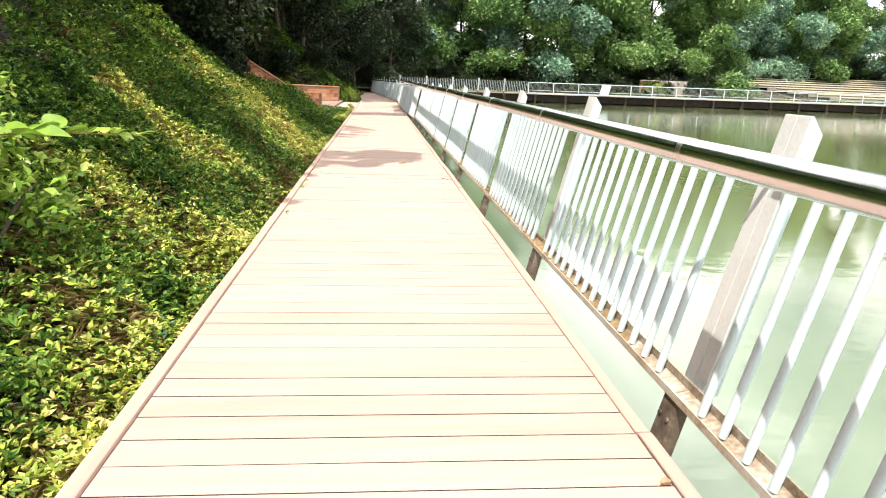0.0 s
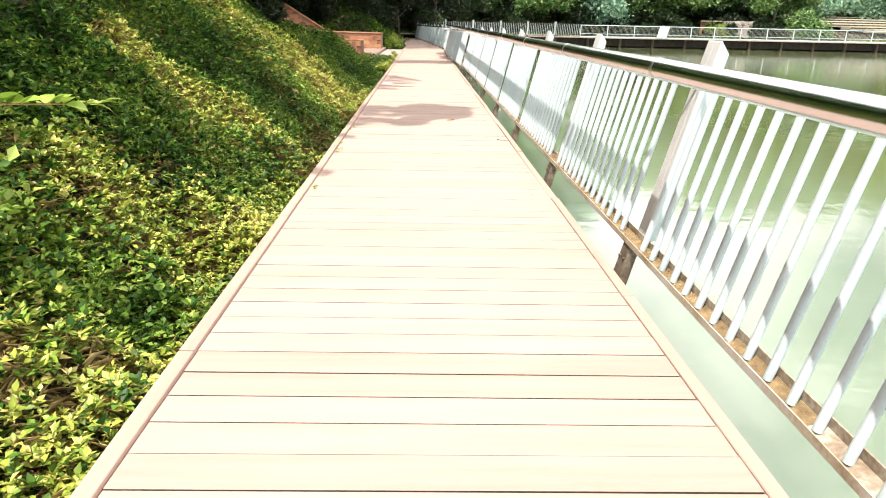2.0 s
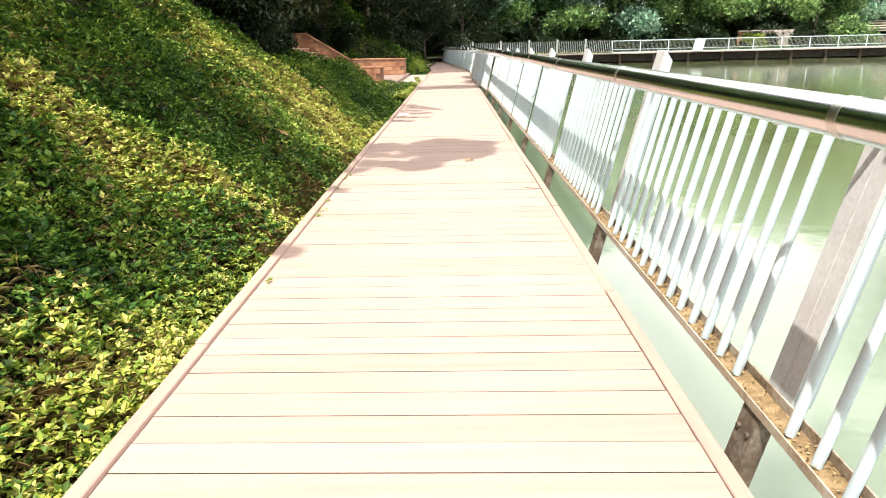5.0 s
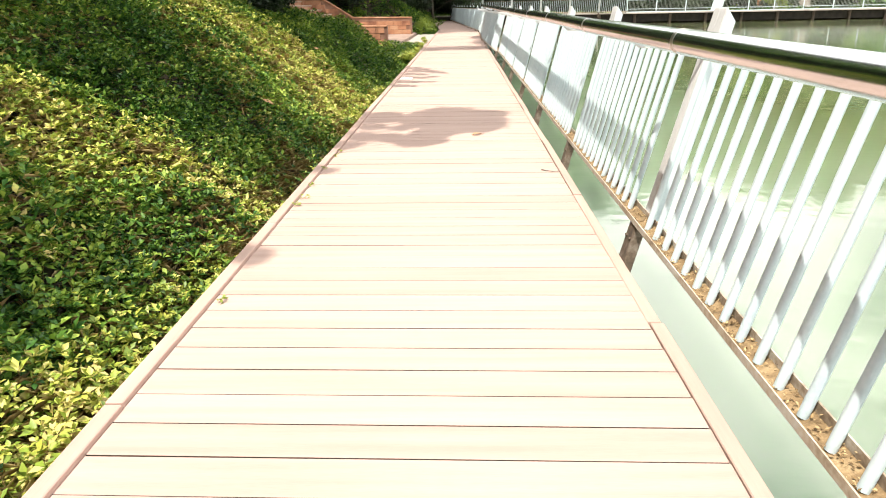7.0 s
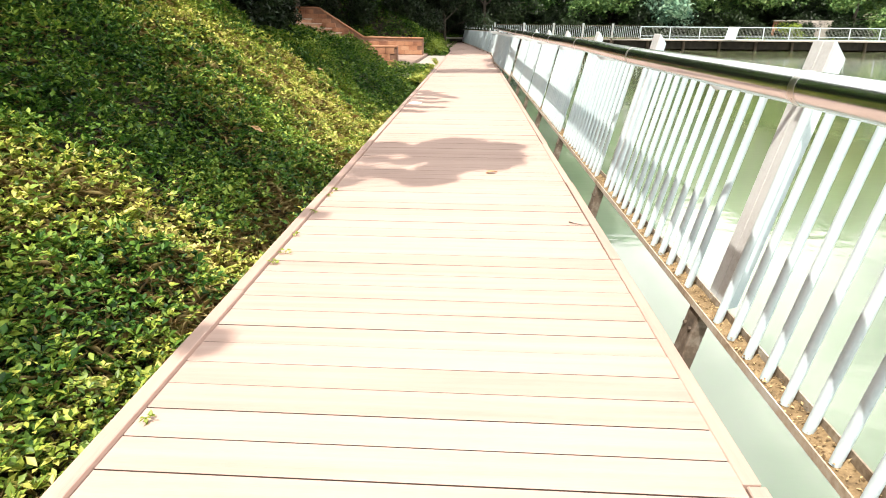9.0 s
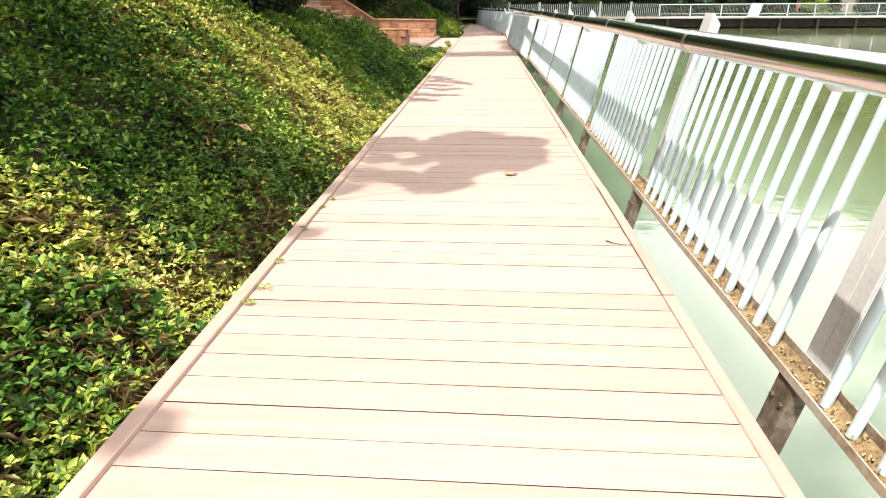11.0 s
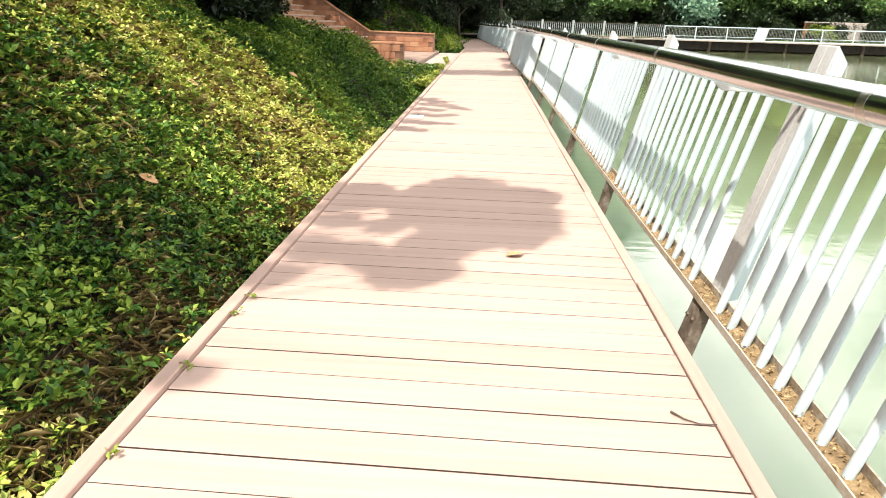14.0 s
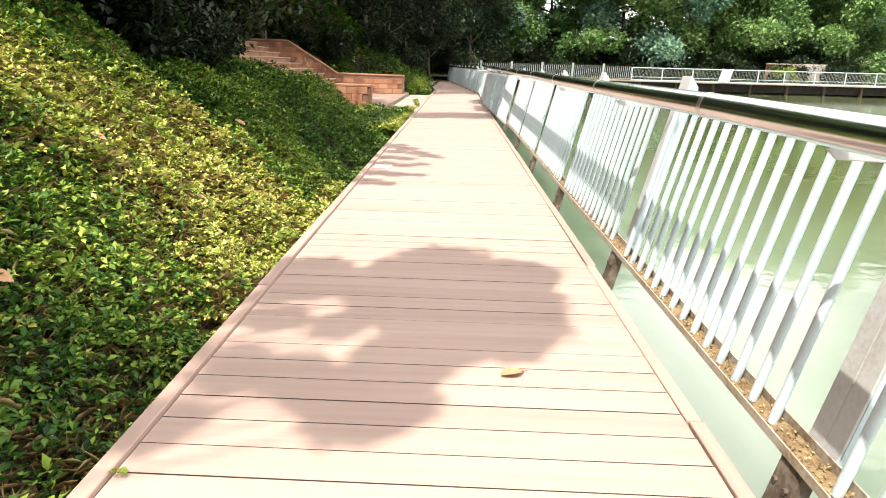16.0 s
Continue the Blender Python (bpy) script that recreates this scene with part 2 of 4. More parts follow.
def leaf_arrays(points, size, tilt=0.9, lean=None, slim=0.5, droop=0.25):
    """Folded leaves at the points: four corners each, turned every way about the upright by up to tilt."""
    n = len(points)
    size = np.broadcast_to(size, n)[:, None]
    az = rng.uniform(0, 2 * np.pi, n)
    ti = rng.normal(0, tilt * 0.55, n)
    along = np.stack([np.cos(az) * np.cos(ti), np.sin(az) * np.cos(ti), np.sin(ti)], 1)
    up = np.tile(np.array([[0, 0, 1.0]]), (n, 1)) if lean is None else np.tile(np.array([lean], float), (n, 1))
    up = up + rng.normal(0, 0.35 * tilt, (n, 3))
    side = np.cross(along, up)
    side /= np.linalg.norm(side, axis=1)[:, None] + 1e-9
    nor = np.cross(side, along)
    base = points - along * size * 0.5
    tip = points + along * size * 0.5 - nor * size * droop * 0.5
    mid = points + nor * size * droop * 0.35
    v = np.stack([base, mid + side * size * slim * 0.5, tip, mid - side * size * slim * 0.5], 1).reshape(-1, 3)
    return v


def sprig_arrays(points, size, count=6, lift=0.45, slim=0.5):
    """Rosettes: leaves that spread from each point, a little upwards."""
    n = len(points)
    p = np.repeat(points, count, 0)
    size = np.repeat(np.broadcast_to(size, n), count)[:, None] * rng.uniform(0.6, 1.15, n * count)[:, None]
    az = np.repeat(rng.uniform(0, 6.28, n), count) + np.tile(np.arange(count) * 6.28 / count, n) + rng.normal(0, 0.3, n * count)
    up = rng.normal(lift, 0.35, n * count)
    along = np.stack([np.cos(az) * np.cos(up), np.sin(az) * np.cos(up), np.sin(up)], 1)
    tip_lean = np.repeat(rng.normal(0, 0.25, (n, 3)) + np.array([0.18, -0.08, 0]), count, 0)
    along = along + tip_lean
    along /= np.linalg.norm(along, axis=1)[:, None]
    side = np.cross(along, np.array([0, 0, 1.0]) + rng.normal(0, 0.25, (n * count, 3)))
    side /= np.linalg.norm(side, axis=1)[:, None] + 1e-9
    nor = np.cross(side, along)
    base = p + along * size * 0.08
    mid = p + along * size * 0.55 + nor * size * 0.10
    tip = p + along * size - nor * size * 0.06
    return np.stack([base, mid + side * size * slim * 0.5, tip, mid - side * size * slim * 0.5], 1).reshape(-1, 3)


def leaf_mesh(name, points, size, mat, sprig=False, **kw):
    v = (sprig_arrays if sprig else leaf_arrays)(np.asarray(points, float), size, **kw)
    n = len(v) // 4
    me = bpy.data.meshes.new(name)
    me.vertices.add(4 * n), me.loops.add(6 * n), me.polygons.add(2 * n)
    me.vertices.foreach_set("co", v.astype(np.float32).ravel())
    idx = (np.arange(n)[:, None] * 4 + np.array([0, 1, 2, 0, 2, 3])[None]).ravel()
    me.loops.foreach_set("vertex_index", idx.astype(np.int32))
    me.polygons.foreach_set("loop_start", (np.arange(2 * n) * 3).astype(np.int32))
    me.update(calc_edges=True)
    me.validate()
    me.materials.append(mat)
    return me


def thing(name, label, category, group="", at=None):
    ob = new(name)
    if at is not None:
        ob.matrix_basis = at
    return tagged(ob, label, category, group)


# ---- ground, lake ----
def smooth(a, b, x):
    k = np.clip((x - a) / (b - a), 0, 1)
    return k * k * (3 - 2 * k)


def lumps(x, y, s, seed=0.0):
    return (np.sin(x * s + 1.7 * np.sin(y * s * 0.7 + seed)) + np.sin(y * s * 1.3 + 1.3 * np.sin(x * s * 0.9 + seed * 2)) + np.sin((x + y) * s * 0.6 + seed)) / 3


def land(x, y):
    """The height of the ground."""
    x, y = np.asarray(x, float), np.asarray(y, float)
    # foot of the left bank: close to the deck, set back round the stair landing
    back = smooth(23.0, 27.5, y) * (1 - smooth(40.5, 43.5, y))
    foot = -1.42 - 3.9 * back - 0.5 * smooth(43, 55, y)
    s = foot - x
    rise = 0.86 - 0.36 * back
    hill = -0.42 + 0.36 * back + np.where(s > 0, s * rise, 0) - np.clip(s - 1.2, 0, 99) * 0.62 * smooth(14.0, 19.0, y) * (1 - smooth(40, 44, y)) - 0.018 * np.clip(s - 4.5, 0, 30) ** 2 * (s > 4.5)
    hill = np.minimum(hill, 7.5 + 0.02 * s) + 0.10 * lumps(x, y, 1.3) * smooth(0.2, 1.2, s) + 0.35 * lumps(x, y, 0.33, 2) * smooth(1.5, 5, s)
    bed = -0.42 - 1.3 * smooth(-1.0, 0.6, x)
    left = np.where(x < -1.0, hill, bed)
    far = 0.1 + 0.10 * np.clip(y - 72.5, 0, 60) + 0.2 * lumps(x, y, 0.3, 1)
    shore = 72.0 + 0.5 * lumps(x, y, 0.2)
    z = left + (np.maximum(far, left) - left) * smooth(shore - 1.5, shore + 0.5, y)
    z = z + (2.0 - z) * smooth(88, 94, x) * (y < 72)
    return z + (3.0 - z) * smooth(-70, -76, y) * (x > -1)


gx = np.unique(np.concatenate([np.linspace(-400, -30, 12), np.linspace(-30, -9, 22), np.linspace(-9, 2, 56), np.linspace(2, 90, 45), np.linspace(90, 500, 12)]))
gy = np.unique(np.concatenate([np.linspace(-400, -80, 8), np.linspace(-80, -6, 25), np.linspace(-6, 46, 160), np.linspace(46, 100, 55), np.linspace(100, 700, 12)]))
GX, GY = np.meshgrid(gx, gy, indexing="ij")
GV = np.stack([GX, GY, land(GX, GY)], -1).reshape(-1, 3)
ny = len(gy)
GF = [(i * ny + j, (i + 1) * ny + j, (i + 1) * ny + j + 1, i * ny + j + 1) for i in range(len(gx) - 1) for j in range(ny - 1)]
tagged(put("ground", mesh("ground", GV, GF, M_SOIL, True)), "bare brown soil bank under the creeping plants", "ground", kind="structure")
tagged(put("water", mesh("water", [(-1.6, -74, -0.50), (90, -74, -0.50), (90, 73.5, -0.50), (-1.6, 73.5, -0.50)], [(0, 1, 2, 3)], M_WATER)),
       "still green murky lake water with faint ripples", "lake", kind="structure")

# ---- boardwalk ----
PITCH = 0.18875
SKEW = -0.8
X0, X1 = -1.05, 1.13
deck = tagged(new("floor"), "pale pinkish brown composite plank boardwalk", "boardwalk", kind="structure")
under = box(2.1, 49, 0.10, (0.04, 21.5, -0.16))
part("deck_frame", under, M_FRAME, deck)
for x in (-1.04, 0.0, 1.10):
    part("joist", box(0.08, 60, 0.16, (x, 27, -0.12)), M_FRAME, deck)
for y in np.arange(-2, 56, 2.75):
    part("pile", tube([(0.95, y, -2.0), (0.95, y, -0.2)], 0.09, 10), M_FRAME, deck)

# ---- railing ----
BAY = 2.745
LEANX = 0.238


def lean_x(z, x0=1.40, z0=0.12):
    return x0 + LEANX * (z - z0)


def sheared(bm, x0=1.272, z0=0.0):
    """Lean an upright piece outwards, its foot at x0."""
    m = Matrix.Identity(4)
    m[0][2] = LEANX
    m[0][3] = x0 - LEANX * z0
    bmesh.ops.transform(bm, matrix=m, verts=bm.verts)
    return bm


def railing_bay():
    """One bay: a leaning post with its bracket, and the panel of balusters beyond it."""
    bay = thing("railing", "white painted steel railing bay leaning out over water", "railing", "railing bays along the boardwalk")
    # post: two plates side by side with side flanges
    for y in (-0.047, 0.047):
        part("post_plate", sheared(box(0.012, 0.091, 1.28, (0.006, y, 0.745), 0.003), 1.43), M_POST, bay, "weathered grey painted plate with rust streaks")
    for y in (-0.090, 0.090):
        part("post_flange", sheared(prism([(0.010, 0.11), (0.075, 0.13), (0.075, 1.31), (0.010, 1.38)], 0.010, "y"), 1.43), M_WHITE, bay, at=pose(0, y, 0))
    stub = part("post_stub", sheared(box(0.07, 0.145, 0.40, (0, 0.0, -0.12), 0.008), 1.385), M_RUST, bay, "rusty dark steel stub below the channel")
    part("fixing_plate", box(0.12, 0.10, 0.09, (1.27, 0.0, -0.23), 0.008), M_RUST, bay)
    for y in (-0.038, 0.038):
        part("bolt", tube([(1.348, y, -0.02), (1.334, y, -0.02)], 0.013, 6), M_RUST, stub)
    part("bracket", prism([(1.262, 1.205), (1.71, 1.215), (1.70, 1.155), (1.30, 1.17)], 0.014, "y", 0.003), M_POST, bay, at=pose(0, -0.03, 0))
    # bottom channel, open upwards
    ch = prism([(1.362, 0.080), (1.452, 0.104), (1.452, 0.156), (1.445, 0.156), (1.445, 0.112), (1.362, 0.090)], BAY - 0.004, "y")
    bmesh.ops.translate(ch, vec=(0, BAY / 2, 0), verts=ch.verts)
    part("bottom_channel", ch, M_CHANNEL, bay, "dirt-stained channel")
    part("channel_lip", box(0.007, BAY - 0.004, 0.040, (1.357, BAY / 2, 0.102), 0.001), M_LIP, bay, "stained white painted lip")
    part("top_rail", box(0.04, BAY - 0.2, 0.03, (lean_x(1.20), BAY / 2, 1.20), 0.004), M_FRAME, bay, "dark top rail")
    bar = tube([(0, 0, 0.0), (LEANX * 1.085, 0, 1.085)], 0.0195, 10)
    me = bm_mesh("baluster", bar, M_WHITE, True)
    for k in range(14):
        put("baluster", me, bay, pose(1.397, 0.225 + (BAY - 0.45) * k / 13, 0.104))
    return bay


first = railing_bay()
first.matrix_basis = pose(0, 2.58 - 2 * BAY, 0)
for k in range(1, 13):
    copy_thing(first, pose(-0.07 * max(0, k - 9), 2.58 - 2 * BAY + k * BAY, 0, 0, 0, 1.5 if k > 9 else 0))
for k in range(3):
    copy_thing(first, pose(-0.26 + 0.04 * k, 32.78 + BAY * k, 0, 0, 0, -0.8))
# the far bays follow the deck's turn to the left
for k in range(11):
    copy_thing(first, pose(-0.12 - 0.19 * k, 41.2 + 2.74 * k, 0, 0, 0, 4.0))

hand = thing("handrail", "thick polished stainless steel tube handrail", "handrail")
R_TUBE = 0.056
jz = lambda k: 1.222 + 0.0042 * (y0 + k * SECTION) + 0.005 * math.sin(k * 2.3)
SECTION = 2.31
y0 = 4.80 - 3 * SECTION
for k in range(17):
    a, b = (1.255, y0 + k * SECTION, jz(k)), (1.255, y0 + (k + 1) * SECTION, jz(k + 1))
    bar = part("rail_tube", tube([a, b], R_TUBE, 24), M_CHROME, hand, smooth=True)
    part("collar", tube([(1.255, a[1] - 0.022, a[2]), (1.255, a[1] + 0.022, a[2])], R_TUBE + 0.0008, 24), M_COLLAR, bar, "dull scratched steel sleeve", smooth=True)
hand2 = thing("handrail", "dull steel tube handrail in the trees' shade", "handrail")
part("rail_tube", tube([(1.14, 41.3, 1.25), (-0.92, 70.9, 1.25)], R_TUBE, 16), M_CHROME, hand2, smooth=True)

# ---- stairs and landing ----
landing = tagged(new("pavement"), "grey concrete landing beside the boardwalk", "landing", kind="structure")
part("slab", box(4.6, 12.4, 0.30, (-4.4, 33.6, -0.04), 0.01), M_PAVING, landing)
part("apron", box(0.92, 15.0, 0.20, (-1.62, 33.0, -0.11), 0.01), M_CONCRETE, landing)
stairs = tagged(new("stairs"), "pale stone steps climbing the bank between red clay walls", "stairs", kind="structure")
for k in range(11):
    # dark clay below the pale tread paints the riser's shade
    step = part("step", box(0.56, 9.0, 0.15, (-4.57 - 0.48 * k, 33.6, 0.18 + 0.205 * k), 0.01), M_BRICK, stairs, "red riser, its shade put into the dark clay colour")
    part("tread", box(0.62, 9.02, 0.055, (-4.55 - 0.48 * k, 33.6, 0.285 + 0.205 * k), 0.012), M_TREAD, step, "pale stone tread")


def clad_wall(name, label, outline, y, thick, tile=(0.42, 0.205)):
    """A wall across the stairs, of an outline in x and z, faced with clay tiles on the side towards the lake walk."""
    w = tagged(new(name), label, "brick wall", kind="structure")
    part("core", prism(outline, thick, "y"), M_MORTAR, w, at=pose(0, y, 0))
    xs, top = [p[0] for p in outline], sorted(outline)

    def roof(x):
        up = [p for p in outline if p[1] > 0.2]
        up.sort()
        for a, b in zip(up, up[1:]):
            if a[0] <= x <= b[0]:
                return a[1] + (b[1] - a[1]) * (x - a[0]) / max(b[0] - a[0], 1e-6)
        return -9
    me = bm_mesh("brick", box(tile[0] - 0.012, 0.03, tile[1] - 0.012, bevel=0.004), M_BRICK)
    for r in range(16):
        z = 0.12 + tile[1] * (r + 0.5)
        x = min(xs) + tile[0] * (0.5 if r % 2 else 1.0)
        while x < max(xs):
            if min(roof(x - tile[0] / 2), roof(x + tile[0] / 2)) > z + tile[1] / 2 - 0.03:
                put("brick", me, w, pose(x, y - thick / 2 - 0.012, z))
            x += tile[0]
    up = sorted(p for p in outline if p[1] > 0.2)
    for a, b in zip(up, up[1:]):
        if b[0] - a[0] > 0.1:
            d = math.hypot(b[0] - a[0], b[1] - a[1])
            part("coping", box(d, thick + 0.06, 0.06, ((a[0] + b[0]) / 2, y, (a[1] + b[1]) / 2 + 0.03), 0.008,
                               Matrix.Rotation(-math.atan2(b[1] - a[1], b[0] - a[0]), 4, "Y")), M_BRICK, w)
    return w


clad_wall("wall_north", "weathered red clay tile wall stepping up beside the stairs",
          [(-2.2, 0.0), (-2.2, 0.86), (-5.15, 0.90), (-7.3, 2.22), (-9.2, 2.24), (-9.2, 0.0)], 38.2, 0.30)
clad_wall("wall_south", "low red clay tile planter wall at the foot of the stairs", [(-2.36, 0.0), (-2.36, 0.74), (-5.4, 0.76), (-5.4, 0.0)], 28.2, 0.30, (0.31, 0.205))

# ---- far pier and bank ----
pier = tagged(new("pier"), "far concrete walkway along the opposite bank", "walkway", kind="structure")
part("pier_deck", box(92, 2.6, 0.10, (43, 71.2, 0.40)), M_CONCRETE, pier)
# near-black beam puts the shade under the walkway into its colour
part("pier_beam", box(92, 1.4, 0.75, (43, 71.75, -0.02)), M_DARK, pier)
for x in np.arange(0, 88, 3.4):
    part("pile", tube([(x, 70.9, -1.6), (x, 70.9, 0.36)], 0.14, 8), M_FRAME, pier)
for k in range(6):
    copy_thing(first, pose(-0.47 + BAY * k, 71.1, 0.45, 0, 0, -90))


def fence_bay(w=2.75):
    f = thing("fence", "white steel fence with mesh infill on the far walkway", "fence", "fence bays on the far walkway")
    part("post", box(0.07, 0.07, 1.16, (0, 0, 0.57)), M_WHITE, f)
    part("top_rail", box(w, 0.08, 0.07, (w / 2, 0, 1.13)), M_WHITE, f)
    part("middle_rail", box(w, 0.04, 0.04, (w / 2, 0, 0.32)), M_WHITE, f)
    part("bottom_rail", box(w, 0.07, 0.07, (w / 2, 0, 0.06)), M_WHITE, f)
    for i in range(22):
        part("mesh_wire", box(0.012, 0.012, 1.0, (w * (i + 0.5) / 22, 0.0, 0.58)), M_MESH, f)
    return f


fb = fence_bay()
fb.matrix_basis = pose(16.0, 70.0, 0.45)
for k in range(1, 24):
    copy_thing(fb, pose(16.0 + 2.75 * k, 70.0 - (0.9 if 3 <= k <= 4 else 0), 0.45))
for x in (24.2, 58.0):
    sp = thing("sheet_metal_screen", "leaning white sheet metal panel on the fence", "panel", "white panels on the far fence", pose(x, 69.7, 0.47))
    part("sheet", sheared(box(0.95, 0.05, 1.15, (0, 0, 0.58), 0.01), 0), M_WHITE, sp)
    part("edge", sheared(box(0.05, 0.10, 1.18, (0.5, 0, 0.59), 0.005), 0), M_WHITE, sp)

terrace = tagged(new("terrace"), "pale stone terraced seating steps on the far bank", "terrace", kind="structure")
for k in range(9):
    x0, z = 57.0 - 1.7 * k, 1.15 + 0.31 * k
    tier = part("tier", box(96 - x0, 2.0, 0.40, ((96 + x0) / 2, 78 + 1.9 * k, z - 0.2), 0.02), M_PALE, terrace)
    part("riser", box(96 - x0, 0.05, 0.13, ((96 + x0) / 2, 76.97 + 1.9 * k, z - 0.16)), M_DARK, tier)
hut = thing("garden_wall", "low white and red rendered wall on the far bank", "wall", at=pose(32.4, 75.0, 0.6))
part("white_wall", box(3.4, 0.25, 1.75, (1.9, 0, 0.75), 0.02), M_CONCRETE, hut)
part("red_wall", box(1.6, 0.25, 1.55, (-1.2, 0.3, 0.85), 0.02), M_BRICK, hut)
part("coping", box(5.8, 0.4, 0.10, (0.8, 0.1, 1.66), 0.02), M_CONCRETE, hut)


# ---- plants ----
def crown_points(n, blobs, shell=0.55):
    """Points for leaves in overlapping clumps; most lie near the clumps' skins."""
    w = np.array([b[3] ** 2 for b in blobs], float)
    pick = rng.choice(len(blobs), n, p=w / w.sum())
    c = np.array([b[:3] for b in blobs])[pick]
    r = np.array([b[3] for b in blobs])[pick]
    d = rng.normal(0, 1, (n, 3))
    d /= np.linalg.norm(d, axis=1)[:, None]
    rad = r * (1 - (1 - shell) * rng.random(n) ** 1.6) * (1 + 0.12 * rng.normal(0, 1, n))
    return c + d * rad[:, None] * np.array([1, 1, 0.78])


def tree(name, label, height, spread, low, n, leaf, mat, seed, group=""):
    """A tree: tapered trunk, limbs, and a crown of leaves in uneven clumps from height low upwards."""
    r = random.Random(seed)
    t = thing(name, label, "tree", group)
    bend = [(0, 0, -0.4)]
    for i in range(1, 6):
        bend.append((bend[-1][0] + r.uniform(-0.2, 0.2), bend[-1][1] + r.uniform(-0.2, 0.2), height * 0.62 * i / 5))
    trunk = part("trunk", tube(bend, [0.03 * height * (1 - 0.14 * i) * 0.6 for i in range(6)], 9), M_BARK, t, smooth=True)
    blobs = []
    for i in range(11):
        a = 2.4 * i + r.uniform(-0.4, 0.4)
        z = low + (height - low) * (0.12 + 0.8 * (i / 10)) + r.uniform(-0.4, 0.4)
        reach = spread * (0.85 - 0.5 * max(0, (z - low) / (height - low) - 0.45)) * r.uniform(0.65, 1.0)
        tip = Vector((math.cos(a) * reach, math.sin(a) * reach, z))
        start = Vector(bend[min(5, 1 + i // 2)])
        mid = (start + tip) / 2 + Vector((0, 0, 0.35))
        part("limb", tube([start, mid, tip], [0.09, 0.06, 0.02], 6), M_BARK, trunk, smooth=True)
        for _ in range(4):
            f = r.uniform(0.55, 1.12)
            blobs.append((tip.x * f + r.uniform(-1, 1) * spread * 0.16, tip.y * f + r.uniform(-1, 1) * spread * 0.16, tip.z + r.uniform(-0.9, 0.9), spread * r.uniform(0.16, 0.34)))
    blobs.append((0, 0, height * 0.92, spread * 0.45))
    p = crown_points(n, blobs)
    put("crown", leaf_mesh("crown", p, leaf * rng.uniform(0.6, 1.3, n), mat, tilt=1.1, slim=0.62), t)
    return t


def shrub(name, label, n, size, leaf, mat, seed, group="", category="shrub"):
    r = random.Random(seed)
    s = thing(name, label, category, group)
    blobs = [(r.uniform(-1, 1) * size * 0.6, r.uniform(-1, 1) * size * 0.6, size * r.uniform(0.25, 0.85), size * r.uniform(0.25, 0.5)) for _ in range(9)]
    for i in range(6):
        b = blobs[i]
        part("stem", tube([(b[0] * 0.2, b[1] * 0.2, -0.15), (b[0] * 0.7, b[1] * 0.7, b[2] * 0.6), b[:3]], [0.02, 0.014, 0.005], 5), M_BARK, s)
    put("foliage", leaf_mesh("foliage", crown_points(n, blobs, 0.3), leaf * rng.uniform(0.6, 1.3, n), mat, tilt=1.0, slim=0.6), s)
    return s


def z_at(x, y):
    return float(land(x, y))


# far trees across the lake
r0 = random.Random(5)
kinds = [tree("tree", "broad dark green leafy tree on the far bank", 15, 6.0, -0.4, 34000, 0.34, M_TREE, 11, "trees on the far bank"),
         tree("tree", "tall leafy tree, bluish haze put into its crown", 17, 6.5, 0.2, 34000, 0.35, M_TREE_B, 12, "trees on the far bank"),
         tree("tree", "spreading bright green leafy tree", 13, 5.6, -0.6, 32000, 0.33, M_TREE, 13, "trees on the far bank")]
spots = []
for i, x in enumerate(np.arange(-12, 98, 5.2)):
    spots.append((x + r0.uniform(-1.2, 1.2), 81 + r0.uniform(-2, 3) + (14 if 42 < x < 74 else 0)))
for i, x in enumerate(np.arange(-16, 108, 7.5)):
    spots.append((x + r0.uniform(-1.5, 1.5), 95 + r0.uniform(-2, 3)))
for i, (x, y) in enumerate(spots):
    m = pose(x, y, z_at(x, y), 0, 0, r0.uniform(0, 360)) @ Matrix.Scale(r0.uniform(0.95, 1.3), 4)
    if i < 3:
        kinds[i].matrix_basis = m
    else:
        c = copy_thing(kinds[r0.choice((1, 1, 0, 2) if x > 34 else (0, 0, 1, 2))], Matrix.Identity(4))
        c.matrix_basis = m

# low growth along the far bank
s1 = shrub("shrub", "shrub on the far bank, its leaves blackened for shade", 3600, 2.2, 0.26, M_WOOD, 21, "shrubs on the far bank")
s1.matrix_basis = pose(-4, 76, z_at(-4, 76))
for row, (yy, sc) in enumerate(((75.4, 0.75), (77.6, 1.2), (80.5, 1.6))):
    for x in np.arange(-10 + row, 78, 2.3 + 0.5 * row):
        if x > 40:
            continue
        y = yy + r0.uniform(-0.6, 0.8)
        c = copy_thing(s1, Matrix.Identity(4))
        c.matrix_basis = pose(x, y, z_at(x, y) - 0.2, 0, 0, r0.uniform(0, 360)) @ Matrix.Scale(sc * r0.uniform(0.7, 1.2), 4)
for x in np.arange(40, 96, 2.8):
    y = 95 + r0.uniform(-1, 1)
    c = copy_thing(s1, Matrix.Identity(4))
    c.matrix_basis = pose(x, y, z_at(x, y) - 0.2, 0, 0, r0.uniform(0, 360)) @ Matrix.Scale(1.7 * r0.uniform(0.7, 1.2), 4)
s2 = shrub("shrub", "lime yellow shrub beside the white wall", 1500, 1.5, 0.20, M_LIME, 22)
s2.matrix_basis = pose(31.2, 73.8, z_at(31.2, 73.8))

